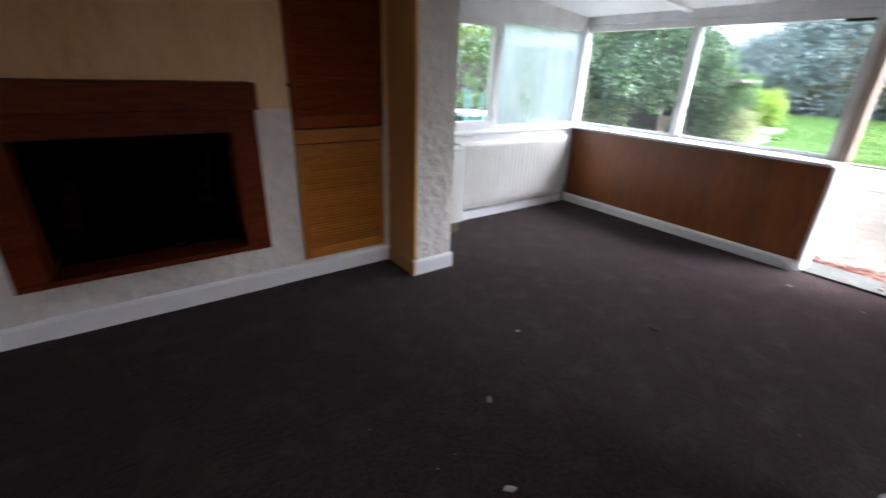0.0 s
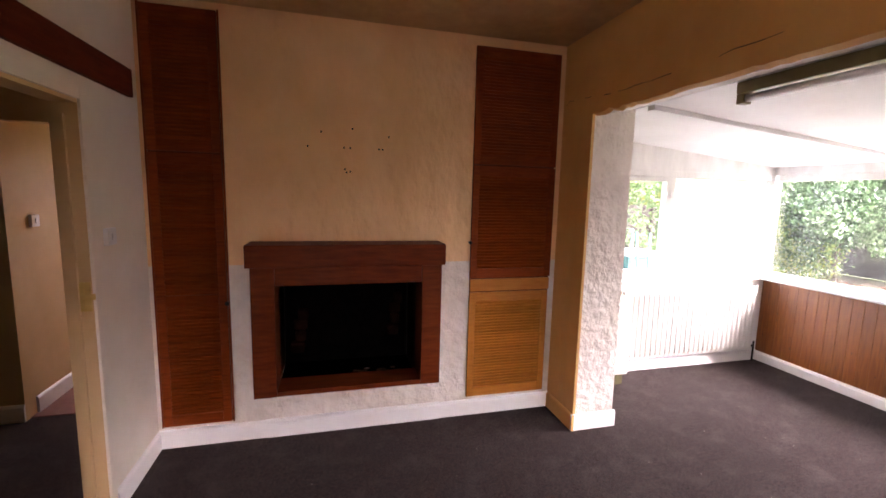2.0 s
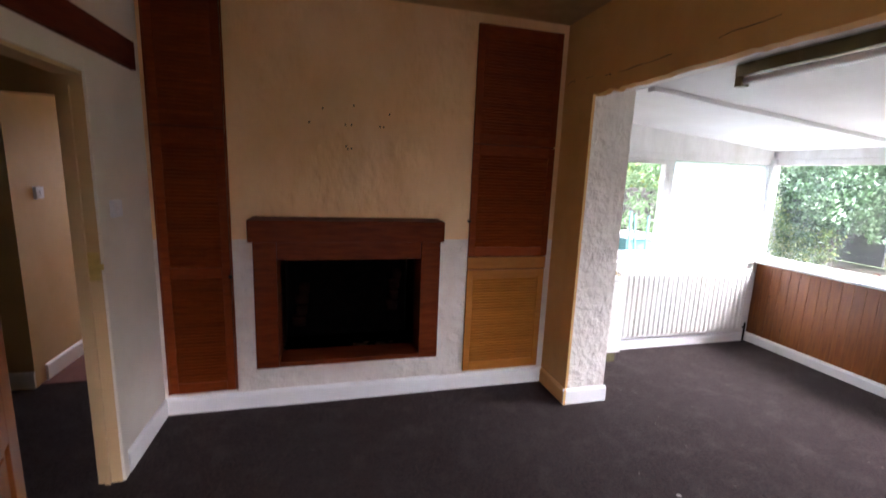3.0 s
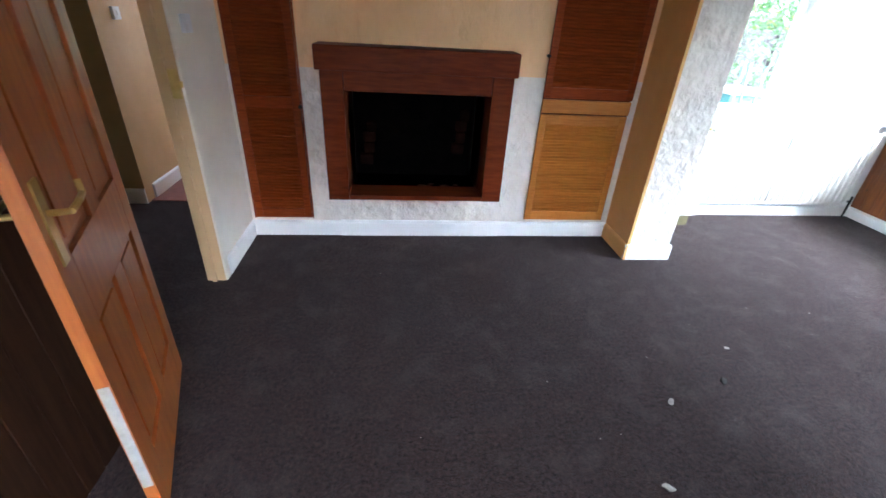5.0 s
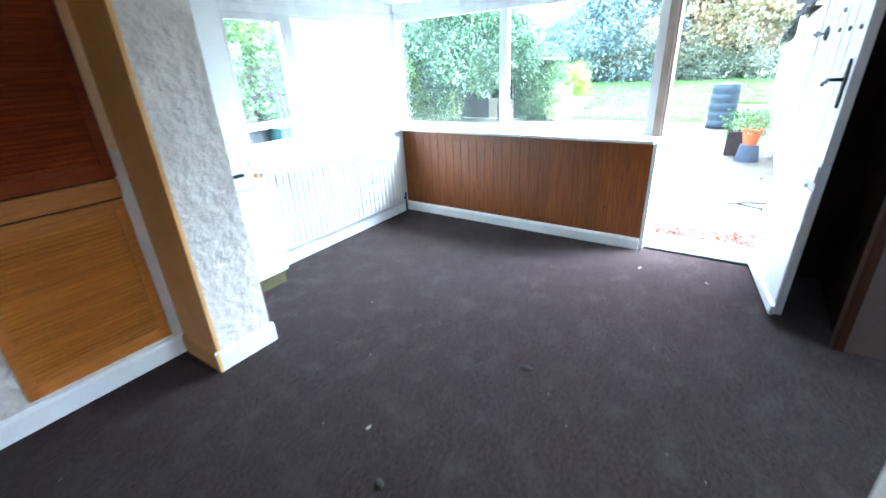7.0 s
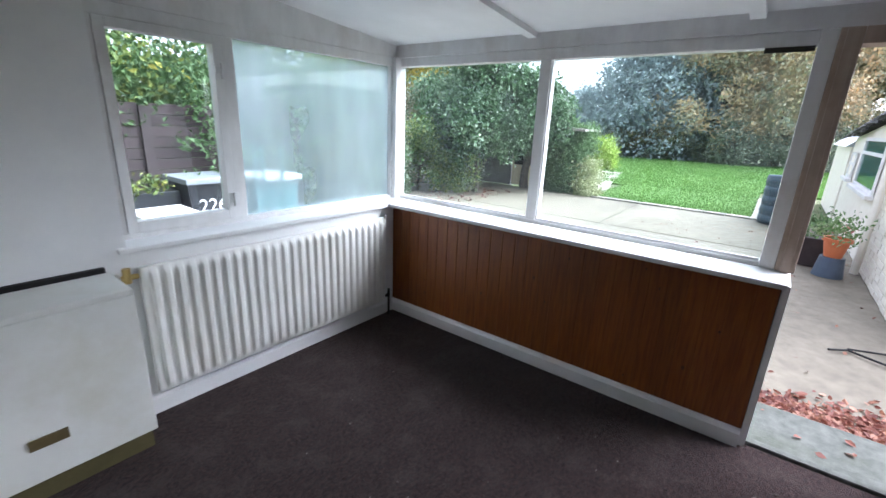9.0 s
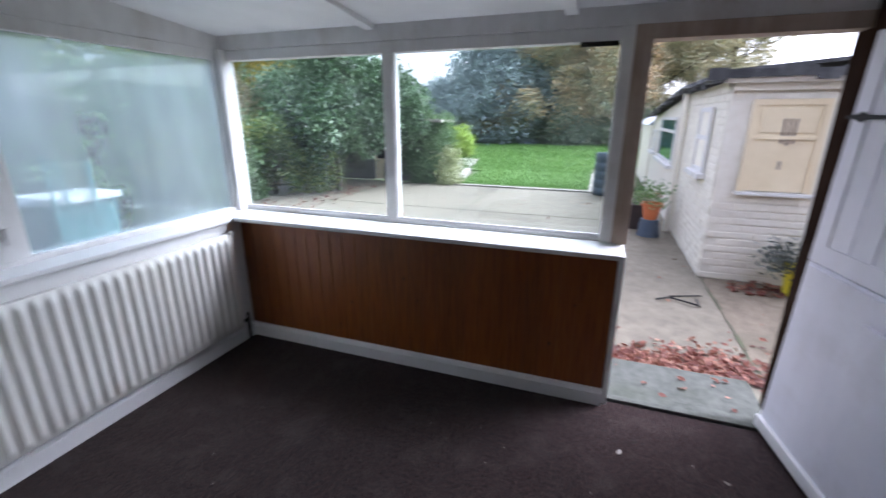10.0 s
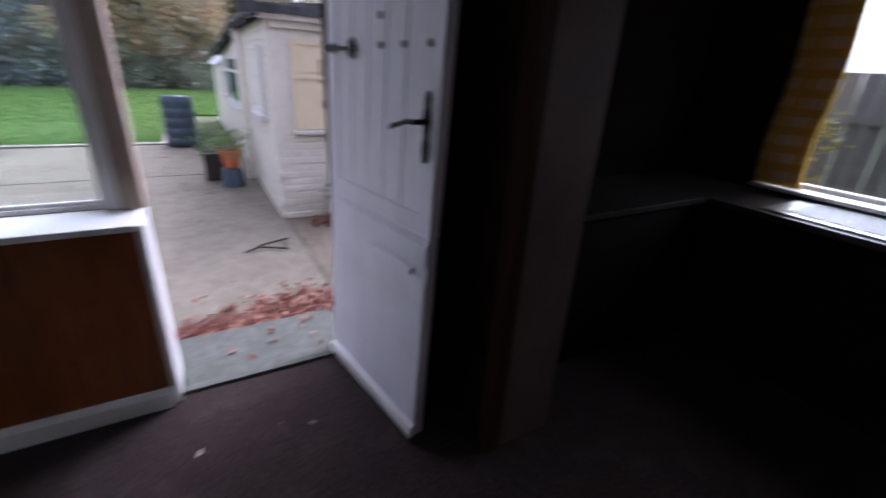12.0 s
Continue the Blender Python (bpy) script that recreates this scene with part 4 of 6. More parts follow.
structure("trim_door_lining", bm, M_HALL, "beige painted door lining with stop")
strike = thing("strike_plate", (WX - 0.03, 2.93, 1.0), "small brass strike plate on the door lining", "latch")
part("plate", boxes((WX - 0.045, 2.936, 1.10, WX + 0.002, 2.9395, 1.24)), M_BRASS, strike)
part("lip", boxes((WX - 0.002, 2.930, 1.155, WX + 0.018, 2.9395, 1.185), bevel=0.002), M_BRASS, strike)
pb = thing("picture_board", (WX, 2.0, 2.19), "dark red-brown board fixed along the wall above the door", "wall board")
part("board", boxes((WX + 0.001, -0.8, 2.18, WX + 0.028, 3.47, 2.33), bevel=0.004), M_BEAM, pb)


def switch(name, x, y, z, facing):
    s = thing(name, (x, y, z), "yellowed white light switch, slightly proud of the wall", "light switch")
    part("plate", boxes((x, y - 0.043, z - 0.043, x + 0.022 * facing, y + 0.043, z + 0.043) if facing > 0 else (x - 0.009, y - 0.043, z - 0.043, x, y + 0.043, z + 0.043), bevel=0.002), M_PLASTIC, s)
    part("rocker", boxes((x + 0.0225, y - 0.009, z - 0.016, x + 0.028, y + 0.009, z + 0.016), bevel=0.002), M_PLASTIC, s)
    return s


switch("light_switch", WX, 3.13, 1.435, 1)
switch("light_switch", -1.68, 4.42, 1.42, 1)

# ---- open pine door ----
ang = math.degrees(math.atan2(1.63 - 2.19, -0.42 + 0.62))
pd = thing("pine_door", (WX + 0.02, 2.185, 0.0), "orange varnished pine panel door standing open", "door", turn=ang)
W2, H2, T2 = 0.765, 1.98, 0.036
part("stile", boxes((0, 0, 0.01, 0.10, T2, H2), bevel=0.002), M_DOORPINE, pd)
part("stile", boxes((W2 - 0.10, 0, 0.01, W2, T2, H2), bevel=0.002), M_DOORPINE, pd)
part("rail", boxes((0.10, 0, 0.01, W2 - 0.10, T2, 0.23), (0.10, 0, 0.78, W2 - 0.10, T2, 0.98), (0.10, 0, 1.86, W2 - 0.10, T2, H2), (0.33, 0, 0.23, 0.43, T2, 0.78), (0.33, 0, 0.98, 0.43, T2, 1.86), bevel=0.002), M_DOORPINE, pd)
for xa, xb, za, zb in ((0.10, 0.33, 0.23, 0.78), (0.43, W2 - 0.10, 0.23, 0.78), (0.10, 0.33, 0.98, 1.86), (0.43, W2 - 0.10, 0.98, 1.86)):
    part("panel", boxes((xa, 0.012, za, xb, T2 - 0.012, zb), (xa + 0.03, 0.006, za + 0.03, xb - 0.03, T2 - 0.006, zb - 0.03), bevel=0.003), M_DOORPINE, pd)
for s, y0 in ((1, T2), (-1, 0.0)):
    part("handle_plate", boxes((W2 - 0.07, min(y0, y0 + s * 0.006), 0.98, W2 - 0.03, max(y0, y0 + s * 0.006), 1.19), bevel=0.002), M_BRASS, pd)
    bm = bmesh.new()
    pts = [(W2 - 0.05, y0 + s * 0.005, 1.11), (W2 - 0.05, y0 + s * 0.05, 1.11), (W2 - 0.10, y0 + s * 0.055, 1.115), (W2 - 0.155, y0 + s * 0.05, 1.115), (W2 - 0.17, y0 + s * 0.045, 1.145)]
    for a, b in zip(pts, pts[1:]):
        cyl(bm, a, b, 0.0085, 0.0075, n=10)
    part("lever", bm, M_BRASS, pd, "worn brass lever")
part("paint_patch", boxes((W2 + 0.0005, 0.004, 0.18, W2 + 0.0015, T2 - 0.004, 0.62)), surface("grey_filler_paint", (0.30, 0.30, 0.28), (0.42, 0.42, 0.40), None, scale=20, rough=0.7, bump=0.2), pd, "grey paint smear on the door edge")

# boarded door in the west wall; the open leaf's shade is in its colour
bd = thing("cupboard_door", (WX, 1.3, 0), "brown boarded door behind the open pine door, darkened for its shade", "door")
bm = bmesh.new()
box(bm, 0, 0, 0, 0.014, 0.098, 1.95, bevel=0.003)
bme = mesh_of("board", bm, surface("shade_darkened_door_board", (0.022, 0.009, 0.004), (0.035, 0.015, 0.007), None, scale=8, stretch=(6, 6, 0.5), spec=0.1, rough=0.8, bump=0.15, vary=0.1))
for i in range(7):
    piece("board", bme, (WX + 0.002, 1.16 + i * 0.1, 0.02), bd)
part("frame", boxes((WX, 1.09, 0, WX + 0.025, 1.155, 2.05), (WX, 1.865, 0, WX + 0.025, 1.93, 2.05), (WX, 1.156, 1.98, WX + 0.025, 1.864, 2.05), bevel=0.003), M_WHITE, bd, "white painted frame")

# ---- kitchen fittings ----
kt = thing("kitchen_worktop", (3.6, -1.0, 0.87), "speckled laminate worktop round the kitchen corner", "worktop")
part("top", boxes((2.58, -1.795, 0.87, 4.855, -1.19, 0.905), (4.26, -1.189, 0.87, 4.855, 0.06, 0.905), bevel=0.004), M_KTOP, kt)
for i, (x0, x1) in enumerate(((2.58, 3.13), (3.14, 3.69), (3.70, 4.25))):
    u = thing("kitchen_unit", ((x0 + x1) / 2, -1.5, 0), "brown kitchen base unit under the worktop, darkened for shade", "kitchen unit", "kitchen base units")
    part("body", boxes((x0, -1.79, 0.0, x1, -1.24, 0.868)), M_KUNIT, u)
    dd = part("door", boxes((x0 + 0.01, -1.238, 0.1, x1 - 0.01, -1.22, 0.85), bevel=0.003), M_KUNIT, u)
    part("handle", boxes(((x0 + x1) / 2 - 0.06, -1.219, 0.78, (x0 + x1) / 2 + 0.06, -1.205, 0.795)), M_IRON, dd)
u = thing("kitchen_unit", (4.55, -0.5, 0), "brown kitchen base unit against the wall, darkened for shade", "kitchen unit", "kitchen base units")
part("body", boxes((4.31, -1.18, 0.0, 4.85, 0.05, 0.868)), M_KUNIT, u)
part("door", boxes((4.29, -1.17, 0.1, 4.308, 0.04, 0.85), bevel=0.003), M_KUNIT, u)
sinkt = thing("sink", (2.95, -1.08, 0.9), "stainless steel sink and drainer under the window", "sink")
M_STEEL = surface("brushed_steel", (0.55, 0.55, 0.55), (0.65, 0.65, 0.65), None, scale=20, stretch=(1, 8, 1), rough=0.28, bump=0.05, metal=1.0)
part("drainer", boxes((2.95, -1.74, 0.907, 4.0, -1.24, 0.916), bevel=0.003), M_STEEL, sinkt)
part("ridges", boxes(*[(3.35, -1.66 + 0.05 * i, 0.917, 3.9, -1.645 + 0.05 * i, 0.922) for i in range(8)]), M_STEEL, sinkt)
wk = thing("window_3", (3.6, -1.87, 0.93), "white timber kitchen window with a deep sill", kind="structure")
part("window_frame", boxes((2.9, -1.90, 0.93, 4.30, -1.84, 0.98), (2.9, -1.90, 2.05, 4.30, -1.84, 2.1), (4.25, -1.90, 0.98, 4.30, -1.84, 2.05), (2.9, -1.90, 0.98, 2.95, -1.84, 2.05), bevel=0.003), M_FRAME, wk)
part("window_sill", boxes((2.9, -1.838, 0.932, 4.295, -1.69, 0.955), bevel=0.004), M_WHITE, wk)
pk = part("pane", boxes((2.95, -1.872, 0.98, 4.25, -1.868, 2.05)), M_GLASS, wk)
pk.visible_shadow = False
ct = thing("curtain", (4.15, -1.74, 0.96), "yellow and brown checked cotton curtain drawn to the side", "curtain")
bm = bmesh.new()
prev = None
for j in range(15):
    z = 2.2 - (2.2 - 0.96) * j / 14
    row = [bm.verts.new((4.04 + 0.25 * i / 40 + 0.01 * math.sin(j * 0.7), -1.73 + 0.022 * math.sin(i * 0.95) * (1 + 0.03 * j), z)) for i in range(41)]
    if prev:
        for i in range(40):
            bm.faces.new((prev[i], prev[i + 1], row[i + 1], row[i]))
    prev = row
cob = part("cloth", bm, M_CURTAIN, ct, smooth=True)
so = cob.modifiers.new("thickness", "SOLIDIFY")
so.thickness = 0.003
# Pale sheet coloured dark, so the kitchen's dimness is in the paper.
pn = thing("paper_notice", (4.289, -0.16, 0.5), "pale paper notice stuck on the kitchen unit, dimmed in its colour", "notice")
part("sheet", boxes((4.2865, -0.23, 0.52, 4.2875, -0.13, 0.72)), surface("shade_dimmed_paper", (0.12, 0.095, 0.09), (0.16, 0.12, 0.115), None, rough=0.8, bump=0), pn)
sk = thing("power_socket", (4.09, 0.1, 1.52), "white double socket in the dark kitchen", "power socket")
part("plate", boxes((4.02, 0.086, 1.50, 4.17, 0.0995, 1.59), bevel=0.002), M_PLASTIC, sk)

crk = thing("plaster_crack", (NX0, 2.7, 2.33), "thin dark crack across the tan plaster over the opening", "crack")
rng = random.Random(31)
cpts = [(3.56, 2.27), (3.55, 2.355), (3.50, 2.375)]
y = 3.45
while y > 1.9:
    cpts.append((y, 2.372 - 0.045 * min(1, (3.45 - y) / 0.5) + 0.02 * max(0, 2.6 - y) + rng.uniform(-0.005, 0.005)))
    y -= 0.07
bm = bmesh.new()
for i, ((ya, za), (yb, zb)) in enumerate(zip(cpts, cpts[1:])):
    if rng.random() < 0.82:
        w_ = rng.uniform(0.0010, 0.0030)
        vs = [bm.verts.new(c) for c in ((NX0 - 0.0015, ya, za - w_), (NX0 - 0.0015, yb, zb - w_), (NX0 - 0.0015, yb, zb + w_), (NX0 - 0.0015, ya, za + w_))]
        bm.faces.new(vs)
bmesh.ops.solidify(bm, geom=bm.faces[:], thickness=0.001)
part("crack", bm, M_BARK, crk, kind="stuff")

# ---- debris on the carpet ----
rng = random.Random(12)


def crumb(name, x, y, s, material, label, cat="debris", flat=0.35):
    t = thing(name, (x, y, 0.0), label, cat)
    bm = bmesh.new()
    bmesh.ops.create_icosphere(bm, subdivisions=2, radius=s, matrix=Matrix.Translation((x, y, s * flat * 0.8)) @ pose(0, 0, 0, 0, 0, rng.uniform(0, 180)) @ Matrix.Diagonal((1.5, 0.8, flat, 1)))
    for v in bm.verts:
        v.co += Vector((rng.uniform(-1, 1), rng.uniform(-1, 1), rng.uniform(-0.3, 0.3))) * s * 0.25
    part("piece", bm, material, t)


crumb("dead_leaf", 3.00, 1.775, 0.024, M_DIRT, "curled dark dead leaf on the carpet")
crumb("plaster_chip", 2.257, 2.222, 0.010, M_CHIP, "small white plaster chip on the carpet")
crumb("dead_leaf", 2.07, 1.985, 0.018, M_DIRT, "small dark leaf scrap on the carpet")
crumb("plaster_chip", 1.72, 1.87, 0.015, M_STONE, "small pale grit on the carpet")
crumb("plaster_chip", 4.508, 1.52, 0.012, M_CHIP, "white scrap by the threshold")
crumb("plaster_chip", 1.47, 1.468, 0.017, M_CHIP, "white plaster chip on the carpet")
grit = bmesh.new()
for k in range(60):
    x, y = (rng.uniform(0.2, 2.2), rng.uniform(0.6, 3.3)) if k < 15 else (rng.uniform(2.4, 4.7), rng.uniform(0.9, 3.8))
    s = rng.uniform(0.0015, 0.0035)
    bmesh.ops.create_icosphere(grit, subdivisions=1, radius=s, matrix=Matrix.Translation((x, y, s * 0.4)) @ Matrix.Diagonal((1.4, 0.9, 0.5, 1)))
part("carpet_grit", grit, M_CHIP, None, "scattered pale grit and lint on the carpet", kind="stuff")
for k in range(7):
    crumb("dead_leaf", rng.uniform(4.0, 4.75), rng.uniform(0.95, 1.5), rng.uniform(0.005, 0.010), M_STONE if k == 2 else M_DIRT, "small blown-in leaf near the threshold")

# ---- garden ----
SX, SY = 7.78, 0.60


def gz(x):
    """Level of the garden."""
    return GY


def leaves(name, blobs, count, size, material, parent=None, seed=0, kind="", shell=0.55, droop=0.0, label="", twiggy=1.35):
    """Many small folded leaves scattered through ellipsoids (cx, cy, cz, rx, ry, rz), denser towards their skins."""
    r = np.random.default_rng(seed)
    bl = np.array(blobs, float)
    wts = bl[:, 3] * bl[:, 4] * bl[:, 5]
    wts = wts ** 0.8 / (wts ** 0.8).sum()
    pick = r.choice(len(bl), count, p=wts)
    d = r.normal(size=(count, 3))
    d /= np.linalg.norm(d, axis=1)[:, None]
    rad = (shell + (1 - shell) * r.random(count)) ** 0.8 * (1 + 0.5 * (r.random(count) < 0.3) * r.random(count))
    rad *= 1 + 0.16 * np.sin(d[:, 0] * 9 + pick) * np.cos(d[:, 2] * 8 + 2 * pick)
    twig = r.integers(0, max(1, count // 16), count)
    c = (bl[pick, :3] + d * bl[pick, 3:] * rad[:, None])[twig] + r.normal(size=(count, 3)) * np.array([1.0, 1.0, 0.75]) * size * twiggy
    c[:, 2] -= droop * size * np.abs(r.normal(size=count)) * 2.5
    c[:, 2] = np.maximum(c[:, 2], GY + 0.03)
    a = r.normal(size=(count, 3)) + d * 0.4
    a[:, 2] -= droop
    a /= np.linalg.norm(a, axis=1)[:, None]
    b = np.cross(a, r.normal(size=(count, 3)))
    b /= np.linalg.norm(b, axis=1)[:, None]
    s = size * (0.6 + 0.8 * r.random(count))[:, None]
    up = np.cross(a, b) * s * 0.15
    v = np.stack([c - a * s * 0.5, c + b * s * 0.3 + up, c + a * s * 0.5, c - b * s * 0.3 + up], 1).reshape(-1, 3)
    f = np.arange(count * 4).reshape(-1, 4)
    me = bpy.data.meshes.new(name)
    me.from_pydata(v.tolist(), [], f.tolist())
    me.materials.append(material)
    ob = new(name, me)
    if parent is not None:
        ob.parent, ob.location = parent, -BASE[parent.name]
    return tagged(ob, label, kind=kind)


def limb(bm, a, b, r0, r1, rng, steps=5, wander=0.12):
    a, b = Vector(a), Vector(b)
    p, ln = a, (b - a).length
    for i in range(steps):
        q = a.lerp(b, (i + 1) / steps) + (Vector((rng.uniform(-1, 1), rng.uniform(-1, 1), rng.uniform(-0.5, 0.5))) * wander * ln / steps * (i < steps - 1))
        cyl(bm, p, q, r0 + (r1 - r0) * i / steps, r0 + (r1 - r0) * (i + 1) / steps, n=8)
        p = q


def tree(name, x, y, height, radius, material, count, size, label, seed, trunk=0.12, base=0.25, squash=1.0, lumps=16, droop=0.0, group=""):
    """A tapered trunk with limbs and a lumpy crown of leaves."""
    rng = random.Random(seed)
    GY = gz(x)
    t = thing(name, (x, y, GY - 0.03), label, "tree" if "tree" in name else "bush", group)
    top = GY + height
    bm = bmesh.new()
    limb(bm, (x, y, GY - 0.03), (x + rng.uniform(-0.1, 0.1) * radius, y, GY + height * 0.85), trunk, trunk * 0.25, rng, 6, 0.08)
    blobs = []
    for k in range(lumps):
        h = rng.uniform(base, 0.93)
        spread = math.sin(min(1.0, (1 - h) * 1.6 + 0.15) * math.pi / 2) * radius * squash
        an = rng.uniform(0, 2 * math.pi)
        rr = spread * rng.uniform(0.25, 0.95)
        cx, cy, cz = x + rr * math.cos(an), y + rr * math.sin(an), GY + height * h
        br = radius * rng.uniform(0.16, 0.40)
        blobs.append((cx, cy, cz, br, br, br * rng.uniform(0.7, 1.0)))
        limb(bm, (x, y, GY + height * min(0.8, h * 0.75)), (cx, cy, cz), trunk * 0.35, trunk * 0.08, rng, 4, 0.15)
    part("trunk", bm, M_BARK, t)
    leaves("crown", blobs, count, size, material, t, seed, droop=droop)
    return t


def conifer(name, x, y, height, radius, material, count, size, label, seed):
    rng = random.Random(seed)
    GY = gz(x)
    t = thing(name, (x, y, GY - 0.03), label, "tree", "tall evergreens at the end of the garden")
    bm = bmesh.new()
    limb(bm, (x, y, GY - 0.03), (x, y, GY + height * 0.97), 0.28, 0.03, rng, 6, 0.03)
    blobs = []
    for k in range(44):
        h = 0.06 + 0.86 * k / 44
        r = radius * (1 - h ** 2.2) ** 0.8
        an = k * 2.4
        blobs.append((x + r * 0.6 * math.cos(an), y + r * 0.6 * math.sin(an), GY + height * h, r * 0.5 + 0.6, r * 0.5 + 0.6, height * 0.075))
        limb(bm, (x, y, GY + height * h * 0.97), (x + r * 0.8 * math.cos(an), y + r * 0.8 * math.sin(an), GY + height * h), 0.06, 0.015, rng, 2, 0.05)
    part("trunk", bm, M_BARK, t)
    leaves("crown", blobs, count, size, material, t, seed, shell=0.3, droop=0.5)


# lawn: soil, blades, edging
LX, LM, LF = 13.30, 16.4, 32.0    # the lawn's near edge, where it widens, and its far end
structure("lawn_turf", boxes((LX + 0.05, 1.95, GY - 0.1, LF, 5.25, GY + 0.03), (LM, 5.2505, GY - 0.1, LF, 11.5, GY + 0.028), (18.5, -7.0, GY - 0.1, LF, 1.9495, GY + 0.026)), M_TURF, "bright green lawn turf")
r = np.random.default_rng(5)
n = 120000
gx = LX + (LF - LX) * r.random(n) ** 1.5
gy = r.uniform(-4, 11, n)
ok = ((gy > 1.93) & (gy < 5.3) & (gx > LX + 0.03)) | ((gy >= 5.25) & (gx > LM - 0.03)) | ((gy <= 1.9) & (gx > 18.45))
gx, gy = gx[ok], gy[ok]
n = len(gx)
an, hh = r.uniform(0, 2 * np.pi, n), r.uniform(0.025, 0.075, n)
w = 0.008 + 0.010 * (gx > 16.5) + 0.010 * (gx > 22)
base = np.stack([gx, gy, np.full(n, GY + 0.027)], 1)
side = np.stack([np.cos(an) * w, np.sin(an) * w, np.zeros(n)], 1)
tip = base + np.stack([r.normal(0, 0.022, n), r.normal(0, 0.022, n), hh], 1)
me = bpy.data.meshes.new("grass")
me.from_pydata(np.stack([base - side, base + side, tip], 1).reshape(-1, 3).tolist(), [], np.arange(n * 3).reshape(-1, 3).tolist())
me.materials.append(M_GRASS)
tagged(new("grass", me), "short bright green grass", kind="stuff")
edge = thing("lawn_edging", (LX - 0.05, 3.5, GY), "pale concrete edging strip along the lawn", "kerb")
rng = random.Random(7)
for i in range(9):
    y0 = 1.55 + i * 0.42
    part("kerb_stone", boxes((LX - 0.14 + rng.uniform(-.01, .01), y0, GY - 0.05, LX + 0.02, y0 + 0.41, GY + 0.03), bevel=0.006), M_STONE, edge)
path = thing("garden_path", (16.5, 5.9, GY), "irregular pale stone path beside the lawn", "path")
for i in range(9):
    for j in range(3):
        x0, y0 = 14.2 + i * 0.62 + rng.uniform(-.04, .04), 5.35 + j * 0.42 + i * 0.12
        part("paving_stone", boxes((x0, y0, GY - 0.05, x0 + 0.56, y0 + 0.38, GY + 0.04 + rng.uniform(0.0, 0.025)), bevel=0.01), M_STONE, path)
path2 = thing("corner_slabs", (14.5, 1.6, GY), "pale slabs beside the lawn corner", "path")
for i in range(5):
    part("paving_stone", boxes((13.25 + i * 0.72, 1.33, GY - 0.05, 13.93 + i * 0.72, 1.93, GY + 0.02), bevel=0.01), M_STONE, path2)
M_MOSS = surface("mossy_joint_dirt", (0.05, 0.055, 0.03), (0.09, 0.09, 0.05), (0.06, 0.12, 0.03), scale=4, rough=0.95, bump=0.3, blotch=2)
joints = bmesh.new()
for x in (10.3,):
    for k in range(33):
        y0 = -4 + k * 0.42
        box(joints, x + 0.01 * math.sin(k), y0, GY + 0.0005, x + 0.014 + 0.01 * math.sin(k * 1.7), y0 + 0.43, GY + 0.004)
for y in (4.1, 7.0):
    for k in range(19):
        x0 = 5.2 + k * 0.41
        box(joints, x0, y + 0.01 * math.sin(k * 2.0), GY + 0.0005, x0 + 0.42, y + 0.012 + 0.01 * math.sin(k), GY + 0.004)
for k in range(9):
    box(joints, 5.6 + k * 0.26, 0.552 + 0.008 * math.sin(k * 2.1), GY + 0.0045, 5.86 + k * 0.26, 0.568 + 0.008 * math.sin(k * 1.3), GY + 0.007)
part("patio_joints", joints, M_MOSS, None, "mossy joints between the patio bays", kind="stuff")
structure("pavement_strip", boxes((5.56, -3.0, GY - 0.05, SX, 0.56, GY + 0.004)), surface("damp_older_concrete", (0.12, 0.095, 0.065), (0.185, 0.15, 0.11), (0.07, 0.06, 0.035), scale=10, fine=120, rough=0.85, bump=0.5, dist=0.008, blotch=1.3, amount=0.8), "darker damp strip of concrete by the outbuilding")
step = thing("door_slab", (5.35, 1.2, GY), "greenish damp concrete slab outside the door", "step")
part("slab", boxes((5.145, 0.70, GY - 0.03, 5.56, 1.66, -0.085), (4.98, DY0 - 0.02, -0.12, 5.1445, 1.575, -0.07), bevel=0.006), M_SLAB, step)

# fallen leaves by the door


def litter(name, n, place, label, size=0.05, seed=1):
    r = random.Random(seed)
    v, f = [], []
    for k in range(n):
        x, y, z = place(r)
        s = size * r.uniform(0.5, 1.2)
        m = pose(x, y, z, r.gauss(0, 22), r.gauss(0, 22), r.uniform(0, 360))
        o = len(v)
        cup = r.uniform(-0.25, 0.45)
        for u, w_, h in ((-0.6, 0, 0), (-0.2, 0.38, cup), (0.25, 0.30, cup), (0.6, 0, 0.1), (0.25, -0.30, cup), (-0.2, -0.38, cup)):
            v.append(tuple(m @ Vector((u * s, w_ * s, h * s * 0.6))))
        f += [(o, o + 1, o + 2, o + 3), (o, o + 3, o + 4, o + 5)]
    me = bpy.data.meshes.new(name)
    me.from_pydata(v, [], f)
    me.materials.append(M_DEADLEAF)
    return tagged(new(name, me), label, kind="stuff")


def drift(r):
    y = r.uniform(-0.1, 1.85)
    w_ = 0.16 + 0.26 * max(0.0, (1.6 - y))
    d = abs(r.gauss(0, 1)) * w_ * 0.6
    x = 5.60 + d + (0.0 if y > 0.6 else r.uniform(-0.35, 0.0))
    return x, y, GY + 0.006 + max(0, 0.03 - d * 0.06) * r.random()


